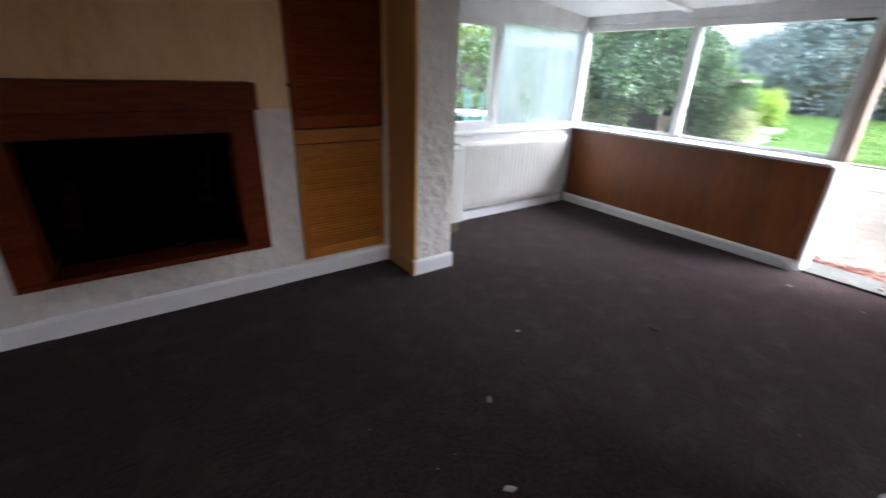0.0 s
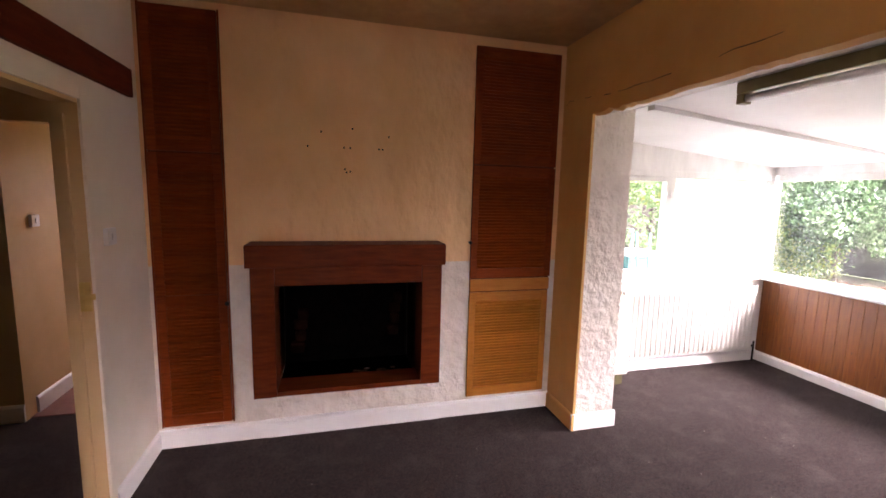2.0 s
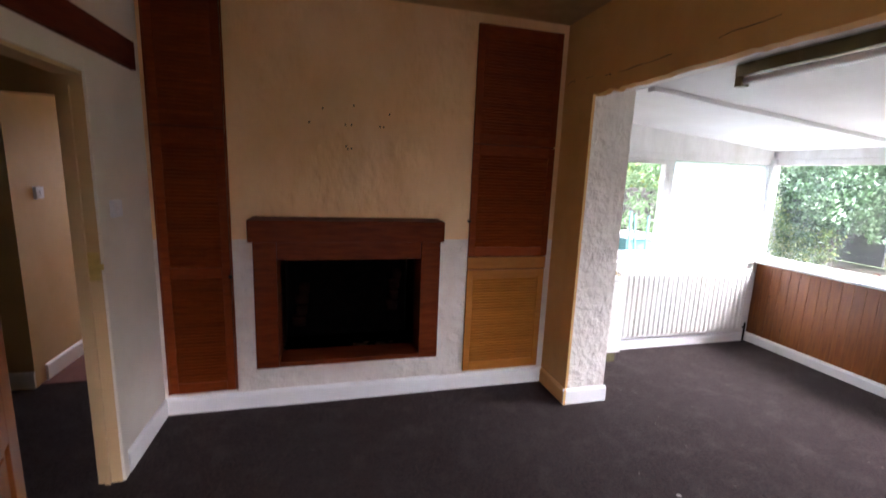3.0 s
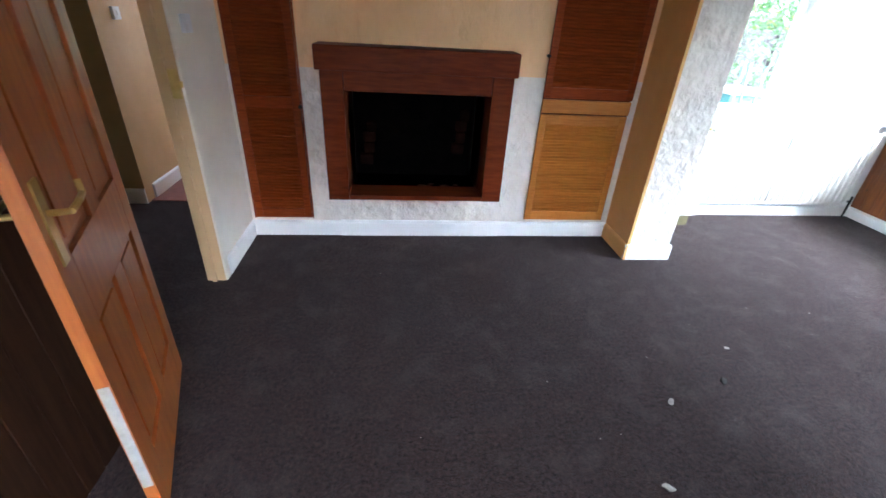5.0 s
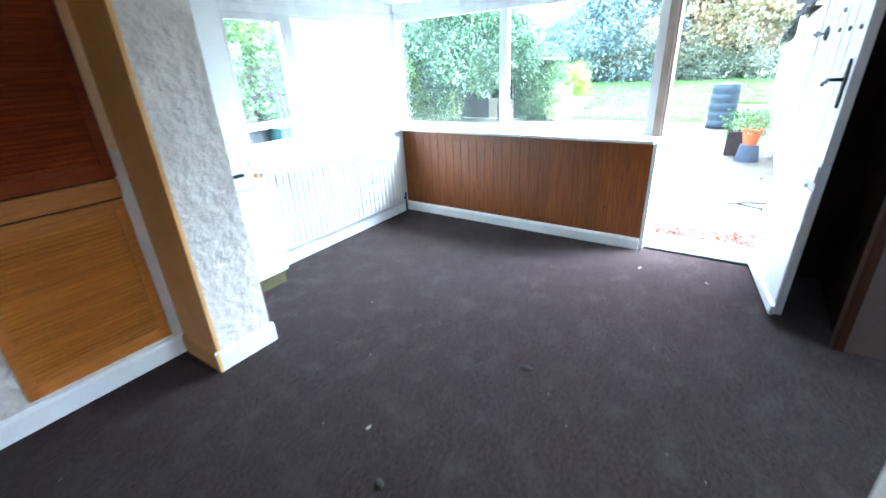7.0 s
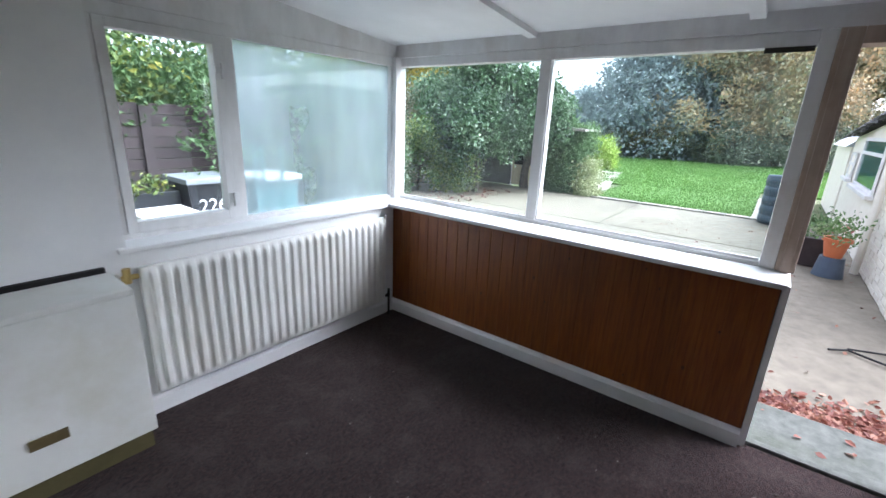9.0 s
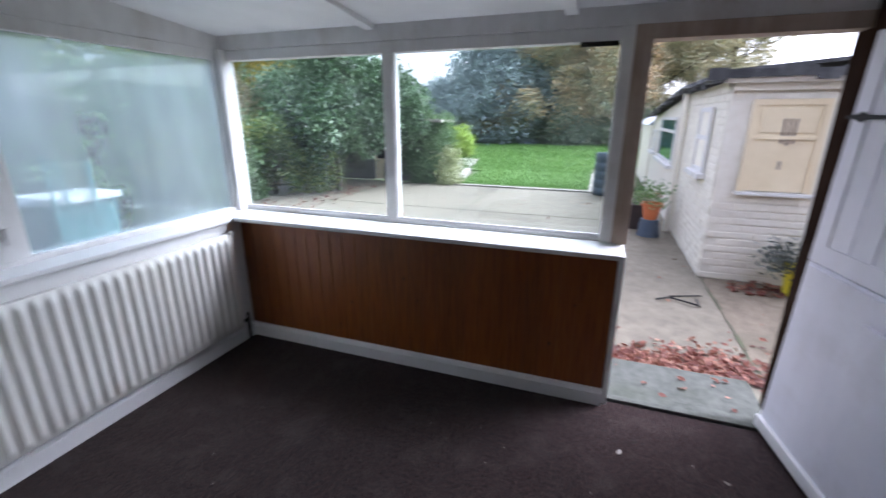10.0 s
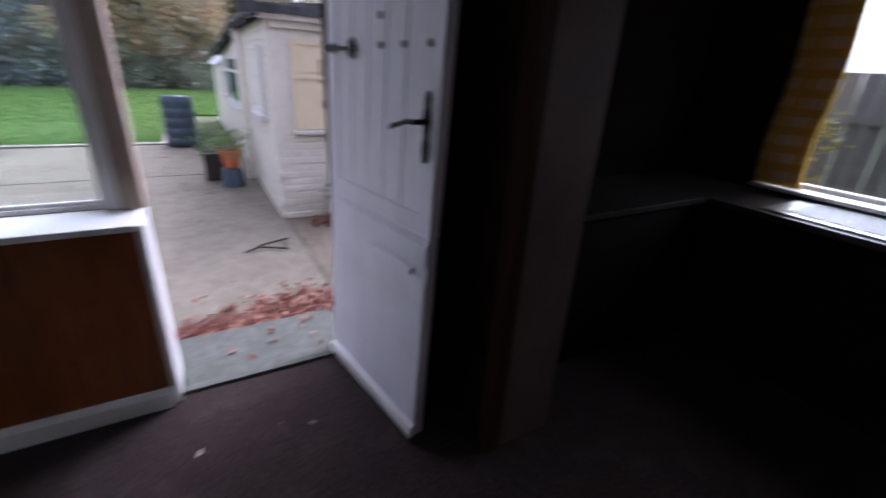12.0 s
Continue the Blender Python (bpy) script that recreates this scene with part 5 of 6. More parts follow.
litter("leaf_litter", 2300, drift, "drift of red-brown fallen leaves on the concrete by the step", 0.046, 3)
litter("loose_leaves", 420, lambda r: (r.uniform(5.6, 12), r.uniform(-0.8, 7.5), GY + 0.010), "thinly scattered fallen leaves on the patio", 0.034, 5)
litter("shed_leaves", 90, lambda r: (r.uniform(7.35, 7.75), r.uniform(-0.3, 0.35), GY + 0.01 + r.random() * 0.02), "dark fallen leaves at the foot of the shed", 0.06, 6)
litter("step_leaves", 12, lambda r: (r.uniform(5.17, 5.5), r.uniform(0.8, 1.6), -0.078), "few wet leaves on the door slab", 0.045, 9)
litter("border_leaves", 260, lambda r: (r.uniform(8.8, 12.5), r.uniform(6.9, 8.3), GY + 0.008), "fallen leaves along the shrub border", 0.06, 10)

# ---- brick outbuilding ----
shed = thing("brick_outbuilding", (10.5, -0.8, GY), "low cream-painted brick outbuilding with a ragged felt roof", "outbuilding")


def roof_z(x):
    """Eaves level along the outbuilding."""
    return 1.95 - 0.080 * max(0.0, x - 9.9)


bm = bmesh.new()
box(bm, SX + 0.010, -1.6, GY - 0.05, SX + 0.2, SY - 0.014, 1.84)
extrude_profile(bm, [(SX + 0.2, GY - 0.05), (14.4, GY - 0.05), (14.4, 1.54), (9.9, 1.88), (SX + 0.2, 1.90)], "y", SY - 0.2, SY - 0.014)
walls = part("wall", bm, M_BRICK, shed)
part("return_wall", boxes((SX + 0.2, -1.6, GY, 14.4, -1.4, 1.4), (14.2, -1.4, GY, 14.4, SY - 0.2, 1.4)), M_BRICK, shed)
bm = bmesh.new()
N = 26
pr = None
r = random.Random(2)
for i in range(N + 1):
    x = SX - 0.22 + (14.6 - SX + 0.22) * i / N
    z = roof_z(x) + 0.01
    z += r.uniform(-0.015, 0.015)
    row = [bm.verts.new((x, SY + 0.16 + r.uniform(-0.03, 0.03), z - 0.05)), bm.verts.new((x, SY + 0.14, z)), bm.verts.new((x, -0.7, z + 0.13)), bm.verts.new((x, -1.9, z))]
    if pr:
        for k in range(3):
            bm.faces.new((pr[k], pr[k + 1], row[k + 1], row[k]))
    pr = row
rf = part("roof", bm, M_FELT, shed, "torn black roofing felt with grey patches")
so = rf.modifiers.new("thickness", "SOLIDIFY")
so.thickness = 0.035
bm = bmesh.new()
r = random.Random(9)
for k in range(26):
    x = SX - 0.2 + k * 0.26
    z = roof_z(x)
    box(bm, x, SY + 0.10, z - r.uniform(0.05, 0.11), x + 0.25, SY + 0.135, z + 0.01)
for k in range(12):
    box(bm, SX - 0.24, SY + 0.1 - k * 0.17, 1.94 - r.uniform(0.02, 0.07), SX - 0.215, SY + 0.27 - k * 0.17, 1.97 + r.uniform(0, 0.03))
part("felt_edge", bm, M_FELT, shed, "ragged hanging felt edge")
part("barge_board", boxes((SX - 0.06, SY - 1.5, 1.80, SX - 0.02, SY + 0.0, 1.885)), M_BRICK, shed, "white board under the eaves")
bm = bmesh.new()
extrude_profile(bm, [(SX - 0.09, 1.865), (SX - 0.16, 1.865), (SX - 0.185, 1.90), (SX - 0.185, 1.925), (SX - 0.175, 1.925), (SX - 0.155, 1.875), (SX - 0.09, 1.875)], "y", SY - 1.5, SY + 0.10)
part("gutter", bm, M_FRAME, shed, "grey-white plastic gutter")
BY0, BY1 = -0.20, 0.37
bw_ = part("boarded_window", boxes((SX - 0.012, BY0, 0.84, SX + 0.011, BY1, 1.69)), M_CREAMBOARD, shed, "cream painted boarded window")
part("window_trim", boxes((SX - 0.03, BY0 - 0.03, 0.83, SX - 0.013, BY0 + 0.025, 1.72), (SX - 0.03, BY1 - 0.025, 0.83, SX - 0.013, BY1 + 0.03, 1.72), (SX - 0.03, BY0 + 0.025, 1.665, SX - 0.013, BY1 - 0.025, 1.72), (SX - 0.03, BY0 + 0.025, 1.345, SX - 0.013, BY1 - 0.025, 1.38), bevel=0.003), M_CREAMBOARD, bw_)
part("top_light", boxes((SX - 0.022, BY0 + 0.07, 1.41, SX - 0.013, BY1 - 0.07, 1.635), bevel=0.004), M_CREAMBOARD, bw_)
part("window_sill", boxes((SX - 0.07, BY0 - 0.05, 0.795, SX - 0.002, BY1 + 0.05, 0.829), bevel=0.006), M_FRAME, bw_, "chipped white sill")
M_VENT = surface("rusty_vent", (0.20, 0.16, 0.14), (0.30, 0.24, 0.2), None, rough=0.8, bump=0.2)
for y, z0, z1 in ((0.01, 1.31, 1.54), (0.055, 1.29, 1.54), (0.10, 1.31, 1.54), (0.075, 1.06, 1.14)):
    part("vent_strip", boxes((SX - 0.027, y, z0, SX - 0.0235, y + 0.022, z1)), M_VENT, bw_, "rusty vent strip")


def shed_window(x0, x1, z0, z1, lights):
    w_ = part("window", boxes((x0, SY + 0.0, z0, x0 + 0.05, SY + 0.03, z1), (x1 - 0.05, SY, z0, x1, SY + 0.03, z1), (x0 + 0.05, SY, z0, x1 - 0.05, SY + 0.03, z0 + 0.05), (x0 + 0.05, SY, z1 - 0.05, x1 - 0.05, SY + 0.03, z1), (x0 + 0.05, SY, z0 + (z1 - z0) * lights, x1 - 0.05, SY + 0.03, z0 + (z1 - z0) * lights + 0.05), bevel=0.004), M_FRAME, shed)
    part("pane", boxes((x0 + 0.05, SY + 0.004, z0 + 0.05, x1 - 0.05, SY + 0.01, z1 - 0.05)), M_DARKGLASS if x1 - x0 > 0.7 else M_BRICK, w_)
    part("window_sill", boxes((x0 - 0.08, SY + 0.0, z0 - 0.06, x1 + 0.08, SY + 0.09, z0 - 0.002), bevel=0.006), M_FRAME, w_)


shed_window(8.34, 8.95, 0.93, 1.66, 0.5)
shed_window(10.75, 12.75, 0.78, 1.55, 0.66)
shed_window(13.35, 14.0, 0.82, 1.28, 0.5)
bm = bmesh.new()
cyl(bm, (9.9, SY + 0.06, GY), (9.9, SY + 0.06, 1.88), 0.045, n=12)
part("downpipe", bm, M_BRICK, shed, "cream painted drainpipe")
bmr = bmesh.new()
extrude_profile(bmr, [(SY + 0.1, 1.36), (-3.0, 1.36), (-3.0, 1.80), (SY - 0.3, 1.72)], "x", 14.6, 17.5)
far = thing("far_lean_to", (16, -1.2, GY), "pale roofed lean-to behind the outbuilding", "outbuilding")
part("roof", bmr, surface("pale_sheet_roof", (0.45, 0.48, 0.52), (0.55, 0.58, 0.62), None, scale=3, rough=0.5, bump=0.1), far)
part("wall", boxes((14.6, -3.0, GY, 17.5, SY, 1.36)), M_BRICK, far)

# pots, bucket, water butt
pots = thing("plant_pot", (9.52, 0.95, GY), "orange plastic pot of straggly flowers on an upturned blue pot", "plant pot", "pots by the outbuilding")
bm = bmesh.new()
lathe(bm, [(0.0, 0.0), (0.16, 0.0), (0.125, 0.25), (0.0, 0.25)], (9.52, 0.95, GY))
part("stand_pot", bm, M_BLUEPOT, pots, "upturned slate blue pot", smooth=False)
bm = bmesh.new()
lathe(bm, [(0.0, 0.252), (0.09, 0.252), (0.13, 0.45), (0.15, 0.45), (0.15, 0.49), (0.125, 0.49), (0.12, 0.45), (0.0, 0.44)], (9.52, 0.95, GY))
part("pot", bm, M_TERRA, pots)
leaves("plant", [(9.52, 0.95, GY + 0.57, 0.19, 0.19, 0.13)], 330, 0.05, leaf_mat("geranium_leaves", [(0.06, 0.14, 0.03), (0.16, 0.28, 0.09), (0.34, 0.40, 0.25)]), pots, 31, kind="stuff")
leaves("flowers", [(9.52, 0.95, GY + 0.62, 0.18, 0.18, 0.13)], 36, 0.03, leaf_mat("pink_petals", [(0.5, 0.10, 0.10), (0.6, 0.25, 0.25)]), pots, 32, kind="stuff")
pl = thing("dark_planter", (9.98, 1.13, GY), "dark brown square planter with a leafy shrub", "plant pot", "pots by the outbuilding")
part("pot", boxes((9.83, 0.98, GY, 10.13, 1.28, GY + 0.39), bevel=0.015), M_DARKPOT, pl)
leaves("plant", [(9.98, 1.13, GY + 0.52, 0.2, 0.2, 0.18)], 300, 0.06, M_IVY, pl, 33, kind="stuff")
bk = thing("yellow_bucket", (7.52, -0.24, GY), "bright yellow bucket planted with grey lavender", "bucket")
bm = bmesh.new()
lathe(bm, [(0.0, 0.0), (0.12, 0.0), (0.16, 0.30), (0.17, 0.30), (0.165, 0.31), (0.15, 0.30), (0.14, 0.26), (0.0, 0.26)], (7.52, -0.24, GY))
part("pail", bm, M_YELLOW, bk)
leaves("plant", [(7.52, -0.24, GY + 0.40, 0.2, 0.2, 0.14), (7.56, -0.04, GY + 0.34, 0.16, 0.16, 0.14)], 700, 0.045, leaf_mat("lavender_grey", [(0.06, 0.07, 0.06), (0.14, 0.16, 0.14), (0.22, 0.22, 0.20)]), bk, 34, kind="stuff")
wb = thing("water_butt", (13.0, 1.55, GY), "dark slate-blue ribbed water butt", "water butt")
bm = bmesh.new()
prof = [(0.0, 0.0)]
for k in range(5):
    z = 0.183 * k
    prof += [(0.274, z + 0.012), (0.282, z + 0.085), (0.274, z + 0.164), (0.268, z + 0.17)]
prof += [(0.275, 0.93), (0.0, 0.955)]
lathe(bm, prof, (13.0, 1.55, GY), 28)
part("barrel", bm, M_BUTT, wb, smooth=True)
mt = thing("metal_stand", (6.95, 0.9, GY), "small rusty three-legged metal stand lying on the concrete", "scrap metal")
bm = bmesh.new()
for a, b in (((7.14, 0.68), (7.0, 0.97)), ((7.0, 0.97), (6.85, 0.74)), ((6.85, 0.74), (7.0, 0.74)), ((7.0, 0.97), (6.88, 1.10))):
    cyl(bm, (a[0], a[1], GY + 0.02), (b[0], b[1], GY + 0.03), 0.009, n=8)
part("bars", bm, M_IRON, mt)

# ---- side passage: fence, bins, boards ----
fence = thing("fence", (3, 7.2, GY), "brown slatted fence panels overgrown with ivy", "fence")
for k in range(5):
    x = -1.2 + k * 1.83
    part("post", boxes((x - 0.05, 7.15, GY, x + 0.05, 7.25, 1.55), bevel=0.004), M_FENCE, fence)
bm = bmesh.new()
box(bm, 0, 0, 0, 1.72, 0.012, 0.112)
fs = mesh_of("slat", bm, M_FENCE)
for k in range(4):
    for j in range(14):
        piece("slat", fs, (-1.14 + k * 1.83, 7.20 - 0.006 * (j % 2), GY + 0.08 + j * 0.118), fence, rot=(radians(4), 0, 0))
leaves("ivy_overgrowth", [(2.6, 7.3, 1.7, 1.3, 0.4, 0.6), (4.4, 7.3, 1.72, 1.0, 0.3, 0.36), (6.0, 7.1, 1.3, 1.0, 0.5, 1.0), (1.0, 7.3, 1.9, 1.2, 0.5, 0.6), (4.85, 7.05, 1.0, 0.26, 0.10, 0.6), (7.2, 7.3, 1.1, 1.1, 0.6, 1.2)], 16000, 0.075, M_IVY, fence, 41, label="ivy and bramble over the fence")
leaves("bramble", [(3.0, 7.5, 2.25, 1.5, 0.6, 0.8), (5.0, 7.6, 2.3, 1.5, 0.7, 0.8), (1.2, 7.6, 2.4, 1.2, 0.6, 0.7)], 9000, 0.08, M_SHRUB, fence, 42, label="yellow-green bramble above the fence")


def wheelie(x, y, body, lid, label, digits):
    b = thing("wheelie_bin", (x, y, GY), label, "wheelie bin", "bins in the side passage")
    bm = bmesh.new()
    extrude_profile(bm, [(-0.22, 0.08), (0.22, 0.08), (0.28, 0.92), (-0.28, 0.92)], "y", y - 0.25, y + 0.25)
    for v in bm.verts:
        v.co.x += x
        v.co.z += GY
    part("body", bm, body, b)
    part("lid", boxes((x - 0.31, y - 0.31, GY + 0.925, x + 0.31, y + 0.3, GY + 0.985), bevel=0.012), lid, b)
    for s in (-1, 1):
        bm = bmesh.new()
        cyl(bm, (x + s * 0.2, y + 0.22, GY + 0.09), (x + s * 0.25, y + 0.22, GY + 0.09), 0.09, n=16)
        part("wheel", bm, M_BIN, b)
    if digits:
        cu = bpy.data.curves.new("house_number", "FONT")
        cu.body, cu.size, cu.extrude = digits, 0.20, 0.001
        cu.materials.append(M_WHITE)
        n_ = new("house_number", cu)
        n_.parent = b
        n_.location = Vector((x - 0.19, y - 0.256, GY + 0.62)) - BASE[b.name]
        n_.rotation_euler = (radians(90), 0, 0)
    return b


wheelie(4.66, 6.80, M_BIN, M_BINLID, "black wheelie bin with a pale lid and white painted number", "226")
wheelie(5.28, 6.60, M_TEAL, surface("pale_bin_lid", (0.6, 0.62, 0.62), (0.7, 0.72, 0.72), None, rough=0.5, bump=0.05), "teal wheelie bin seen through misted glass", "")
rk = thing("garden_tools", (5.05, 6.2, GY), "teal handled tools leaning against the bins", "garden tool")
for dx, tilt in ((0.0, 0.05), (0.14, -0.04), (0.24, 0.10)):
    bm = bmesh.new()
    cyl(bm, (4.93 + dx * 1.2, 6.15, GY), (4.93 + dx * 1.2 + tilt, 6.28, 1.22 - dx * 0.3), 0.02, n=8)
    part("handle", bm, M_TEAL, rk)
fz = thing("white_cabinet", (3.98, 6.15, GY), "low white lidded cabinet outside the window", "cabinet")
part("body", boxes((3.77, 5.94, GY, 4.20, 6.36, 0.58), bevel=0.01), M_WHITE, fz)
part("lid", boxes((3.75, 5.92, 0.582, 4.22, 6.38, 0.62), bevel=0.01), M_WHITE, fz)
bx = thing("dark_crate", (4.05, 6.85, GY), "dark crate heaped with leaves by the fence", "crate")
part("box", boxes((3.69, 6.70, GY, 4.36, 7.08, 0.70), bevel=0.01), M_BIN, bx)
leaves("leaf_heap", [(4.02, 6.88, 0.74, 0.36, 0.22, 0.06)], 500, 0.05, M_SHRUB, bx, 43)
tree("side_bush", 6.46, 6.62, 1.35, 0.62, M_SHRUB, 2500, 0.062, "leafy bush beside the bins", 44, trunk=0.03)

# grey fence outside the kitchen window
f2 = thing("fence", (3, -4.2, GY), "grey weathered vertical board fence", "fence")
bm = bmesh.new()
box(bm, 0, 0, 0, 0.14, 0.018, 1.0)
fb2 = mesh_of("board", bm, M_GREYFENCE)
rng = random.Random(21)
for k in range(46):
    piece("board", fb2, (-0.2 + k * 0.15, -4.2 + 0.01 * (k % 2), GY), f2, scale=(1, 1, 1.85 + rng.uniform(-0.01, 0.01)))
part("rail", boxes((-0.2, -4.175, 0.35, 6.8, -4.13, 0.43), (-0.2, -4.175, 1.25, 6.8, -4.13, 1.33)), M_GREYFENCE, f2)
tree("side_bush", 5.0, -3.7, 1.5, 0.5, M_YELLOWLEAF, 1500, 0.07, "yellowing bush by the grey fence", 45, trunk=0.03)
tree("bare_tree", 4.0, -14, 5.0, 2.2, M_HEDGE, 900, 0.10, "thin misty tree beyond the fence", 46, trunk=0.1)

# ---- trees and shrubs ----
tree("holly_bush", 12.08, 8.19, 3.31, 1.77, M_HOLLY, 36000, 0.096, "large pale-flecked evergreen bush at the garden edge", 51, trunk=0.14, base=0.40, lumps=44)
tree("holly_bush", 13.16, 7.12, 2.85, 1.23, M_HOLLY, 26000, 0.096, "dark evergreen bush leaning over the outhouse", 52, trunk=0.12, base=0.48, lumps=38)
tree("holly_bush", 11.4, 7.56, 2.38, 0.71, M_HOLLY, 9000, 0.079, "leaning evergreen bush in front of the garden hollow", 57, trunk=0.08, base=0.5, lumps=18)
tree("yellow_tree", 13.3, 11.6, 5.6, 2.9, M_YELLOWLEAF, 26000, 0.12, "tall tree with drooping yellow leaves", 53, trunk=0.16, base=0.35, lumps=24, droop=1.2)
tree("mixed_shrub", 10.5, 8.66, 1.67, 1.14, M_SHRUB, 18000, 0.067, "yellow and green mixed shrub at the patio edge", 54, trunk=0.04, base=0.12, lumps=24)
tree("mixed_shrub", 10.1, 9.82, 2.45, 1.41, M_REDSHRUB, 16000, 0.071, "reddish green shrub against the boundary", 55, trunk=0.05, base=0.2, lumps=24)
tree("mixed_shrub", 9.25, 8.78, 1.23, 0.73, M_IVY, 8000, 0.065, "low green shrub at the patio edge", 56, trunk=0.03, base=0.12, lumps=16)
for i, (x, y, h, rr, txt) in enumerate(((7.7, 9.56, 2.5, 1.4, "yellow-green"), (5.7, 9.4, 3.0, 1.6, "dark green"), (3.6, 9.5, 3.4, 1.75, "mixed green"), (1.2, 10.0, 3.7, 1.9, "ivy-green"))):
    tree("boundary_bush", x, y, h, rr, M_IVY if i % 2 else M_SHRUB, 10000, 0.11, txt + " thick bush along the side boundary", 60 + i, trunk=0.06, base=0.12, lumps=20, group="boundary bushes")
conifer("tall_conifer", 31.77, 8.74, 8.4, 3.17, M_CONIFER, 34000, 0.209, "tall evergreen tree paled by haze in its colour", 71)
conifer("tall_conifer", 34.24, 6.51, 9.28, 3.51, M_CONIFER, 34000, 0.213, "tall evergreen tree paled by haze in its colour, broader", 72)
conifer("tall_conifer", 33.28, 12.63, 4.51, 2.86, M_CONIFER, 20000, 0.222, "grey-green evergreen tree paled by haze in its colour, lower", 73)
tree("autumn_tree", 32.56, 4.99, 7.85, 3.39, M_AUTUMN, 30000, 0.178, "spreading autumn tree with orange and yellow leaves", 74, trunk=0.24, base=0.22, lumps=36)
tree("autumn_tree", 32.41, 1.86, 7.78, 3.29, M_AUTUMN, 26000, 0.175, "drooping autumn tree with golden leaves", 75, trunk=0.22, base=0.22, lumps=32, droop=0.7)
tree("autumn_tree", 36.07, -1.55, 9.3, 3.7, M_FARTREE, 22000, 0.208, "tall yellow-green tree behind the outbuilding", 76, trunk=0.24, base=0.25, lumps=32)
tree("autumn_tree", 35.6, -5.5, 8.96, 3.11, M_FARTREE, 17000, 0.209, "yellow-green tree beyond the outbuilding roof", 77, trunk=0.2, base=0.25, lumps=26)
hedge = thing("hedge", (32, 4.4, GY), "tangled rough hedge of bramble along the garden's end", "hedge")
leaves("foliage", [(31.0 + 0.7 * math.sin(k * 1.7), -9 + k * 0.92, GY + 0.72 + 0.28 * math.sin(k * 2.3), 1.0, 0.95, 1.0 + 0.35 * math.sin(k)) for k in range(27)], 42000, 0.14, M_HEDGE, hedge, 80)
leaves("red_bramble", [(29.9, 7.2, GY + 1.25, 1.0, 1.3, 0.5), (29.6, 9.2, GY + 1.1, 0.85, 1.1, 0.55)], 3000, 0.12, M_REDSHRUB, hedge, 81, label="reddish bramble in the hedge")
lime = thing("lime_bush", (20.9, 7.95, GY), "rounded lime green bush at the lawn's edge", "bush")
bm = bmesh.new()
for k in range(7):
    cyl(bm, (20.9, 7.95, GY - 0.03), (20.9 + 0.36 * math.cos(k * 0.9), 7.95 + 0.36 * math.sin(k * 0.9), GY + 0.86), 0.022, 0.008, n=6)
part("stems", bm, M_BARK, lime)
leaves("foliage", [(20.9, 7.95, GY + 0.54, 0.70, 0.78, 0.68), (20.85, 7.45, GY + 0.43, 0.43, 0.43, 0.5), (20.85, 8.45, GY + 0.46, 0.43, 0.43, 0.5)], 16000, 0.085, M_LIME, lime, 82, shell=0.7)

# overgrown outhouse with double doors
oh = thing("overgrown_outhouse", (14.0, 7.2, GY), "small grey outhouse smothered in ivy, with cream double doors", "outbuilding")
part("wall", boxes((13.4, 5.85, GY, 14.2, 5.97, 1.40), (13.4, 5.97, GY, 13.52, 6.85, 1.42), (13.4, 7.68, GY, 13.52, 9.3, 1.5), (13.4, 6.85, 1.30, 13.52, 7.68, 1.46)), M_OUTGREY, oh)
bm = bmesh.new()
extrude_profile(bm, [(5.6, 1.41), (9.4, 1.60), (9.4, 1.66), (5.6, 1.47)], "x", 13.15, 14.3)
part("roof", bm, M_STONE, oh, "pale sagging sheet roof")
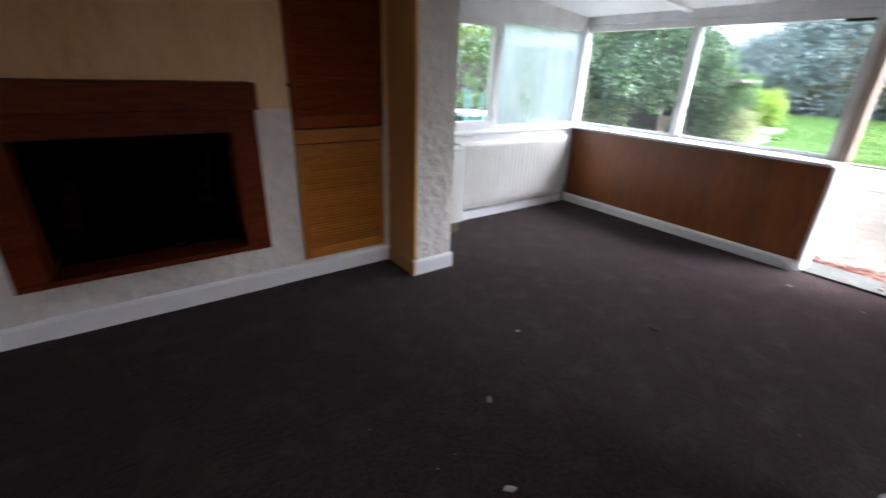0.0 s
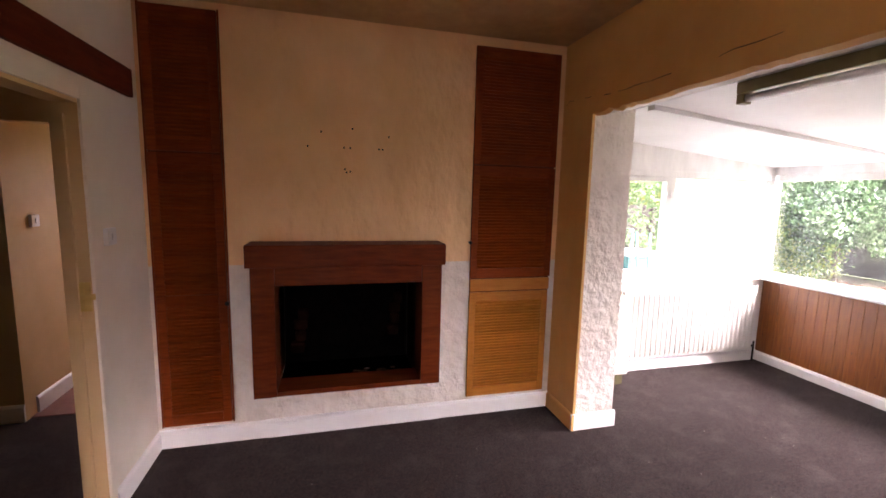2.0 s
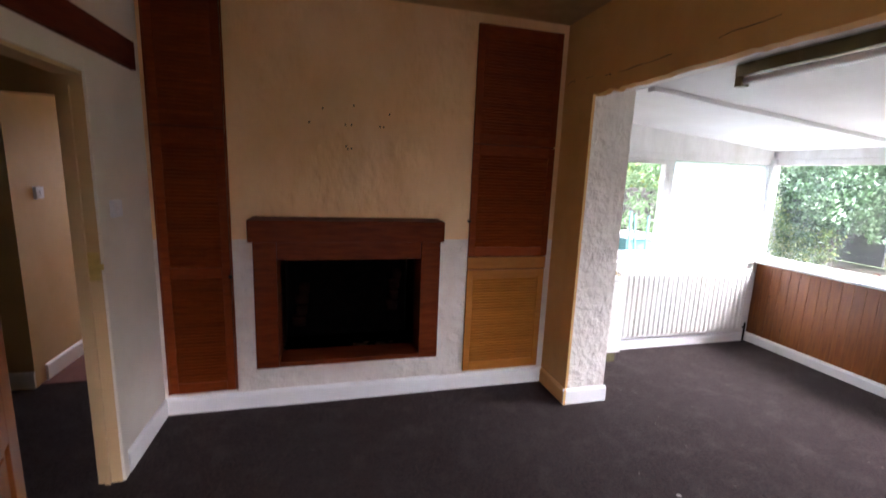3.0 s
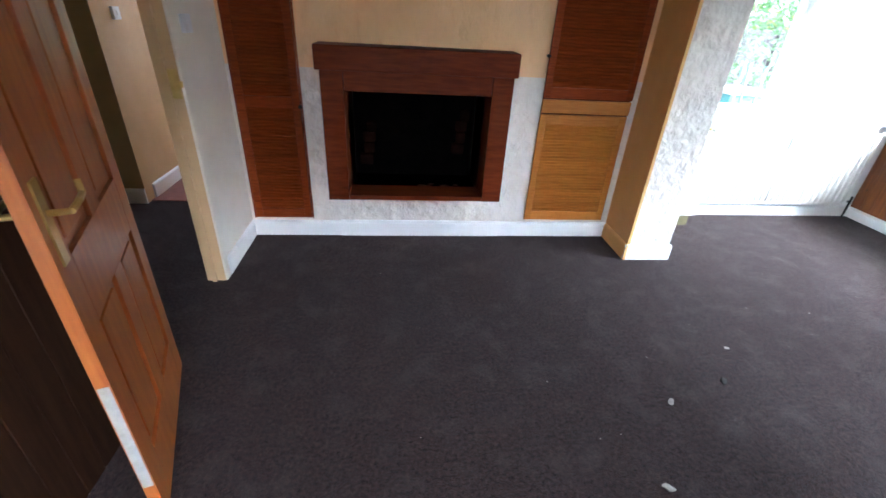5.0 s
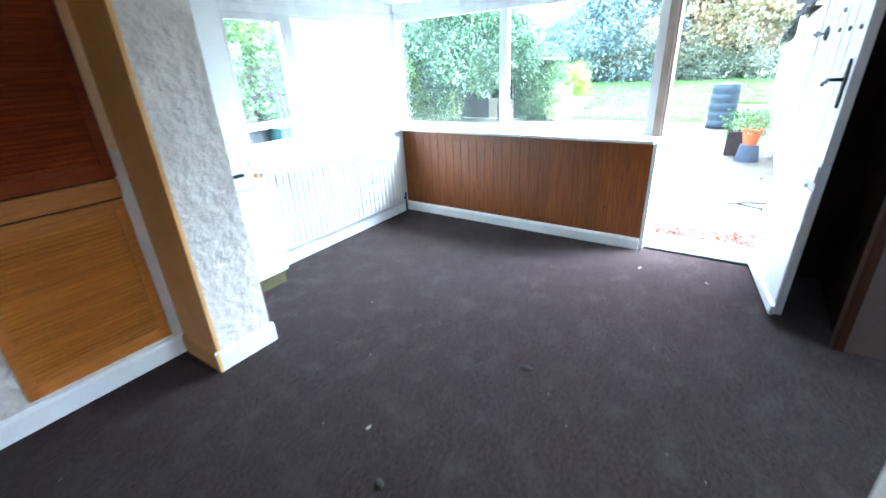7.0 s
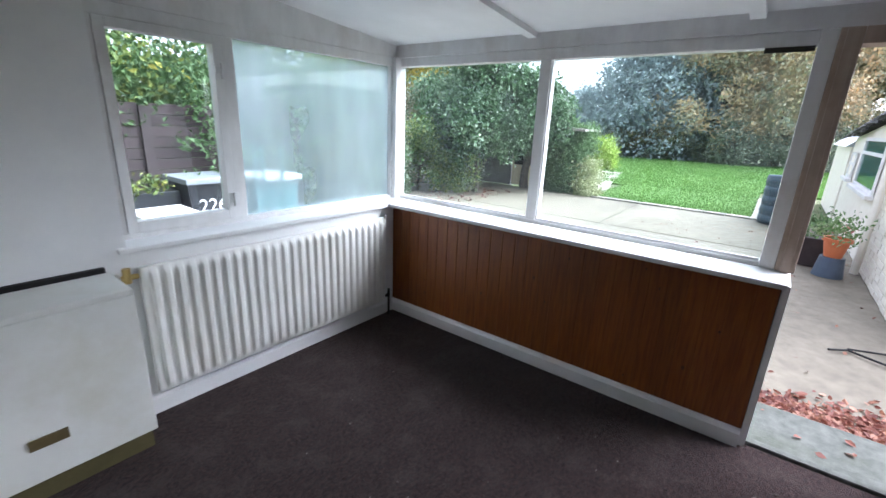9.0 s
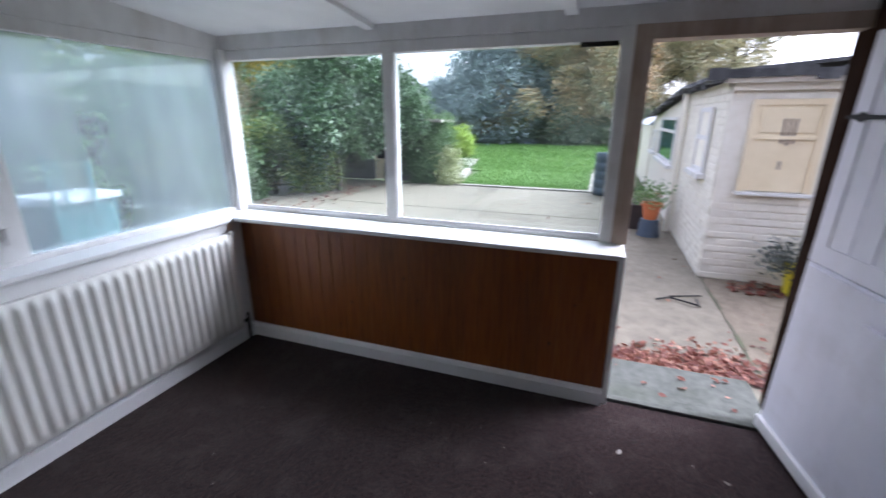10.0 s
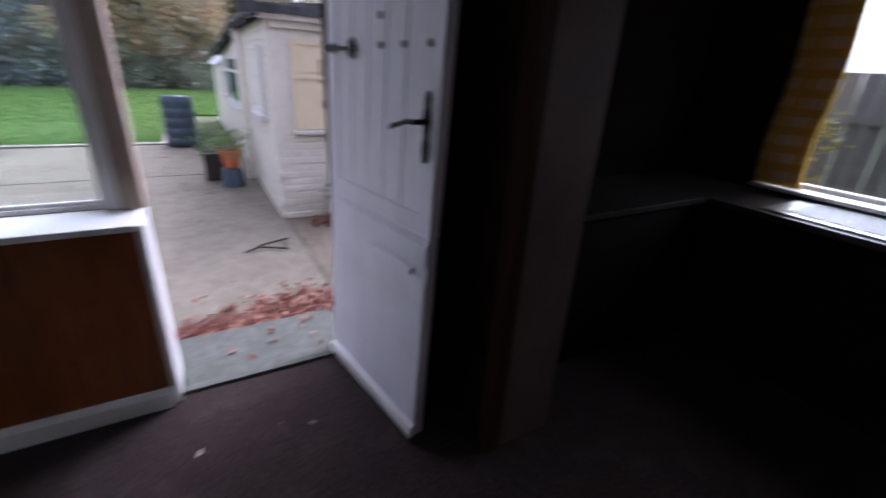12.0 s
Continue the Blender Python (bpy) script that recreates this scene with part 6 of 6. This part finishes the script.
for y0 in (6.865, 7.27):
    dd = part("door", boxes((13.42, y0, GY + 0.02, 13.45, y0 + 0.39, GY + 0.58), (13.42, y0, GY + 0.58, 13.45, y0 + 0.05, 1.32), (13.42, y0 + 0.34, GY + 0.58, 13.45, y0 + 0.39, 1.32), (13.42, y0 + 0.05, 1.26, 13.45, y0 + 0.34, 1.32), (13.42, y0 + 0.05, 0.84, 13.45, y0 + 0.34, 0.87), bevel=0.003), M_CREAMBOARD, oh, "cream painted glazed door")
    part("pane", boxes((13.434, y0 + 0.05, GY + 0.58, 13.438, y0 + 0.34, 1.26)), M_NEARBLACK, dd)
leaves("ivy", [(13.35, 6.25, 0.95, 0.28, 0.58, 0.85), (13.3, 6.15, 0.25, 0.24, 0.43, 0.48), (13.8, 5.75, 1.15, 0.48, 0.2, 0.4), (13.2, 7.2, 1.52, 0.28, 0.7, 0.28)], 14000, 0.066, M_IVY, oh, 83)
leaves("pale_creeper", [(13.7, 5.65, 0.33, 0.4, 0.24, 0.55), (14.3, 5.7, 0.2, 0.4, 0.24, 0.47), (13.35, 5.42, -0.02, 0.32, 0.32, 0.2)], 4000, 0.066, M_PALE, oh, 84, label="pale cream-green creeper")
pole = thing("metal_pole", (11.3, 7.8, GY), "slim pale metal pole in front of the bushes", "pole")
bm = bmesh.new()
cyl(bm, (11.3, 7.8, GY), (11.3, 7.8, 1.8), 0.016, n=10)
part("pole", bm, M_STONE, pole)

# ---- brick faces of the outbuilding ----
bm = bmesh.new()
box(bm, 0, 0, 0, 0.010, 0.204, 0.060, bevel=0.004)
bf = mesh_of("brick", bm, M_BRICK)
bm = bmesh.new()
box(bm, 0, 0, 0, 0.204, 0.010, 0.060, bevel=0.004)
bs = mesh_of("brick", bm, M_BRICK)
rng = random.Random(14)
for j in range(26):
    z = GY + 0.01 + j * 0.077
    off = 0.109 * (j % 2)
    for i in range(9):
        y0 = SY - 0.215 - i * 0.218 - off
        if BY0 - 0.03 < y0 + 0.208 and y0 < BY1 + 0.03 and 0.74 < z < 1.70 or z > 1.78:
            continue
        piece("brick", bf, (SX - 0.004 + rng.uniform(0, 0.012), y0, z), walls)
    for i in range(12):
        x0 = SX + 0.012 + i * 0.218 + off * 0.5
        if 8.28 < x0 + 0.2 and x0 < 9.0 and 0.84 < z < 1.68 or z > 1.82:
            continue
        piece("brick", bs, (x0, SY - 0.012 + rng.uniform(-0.004, 0.006), z), walls)
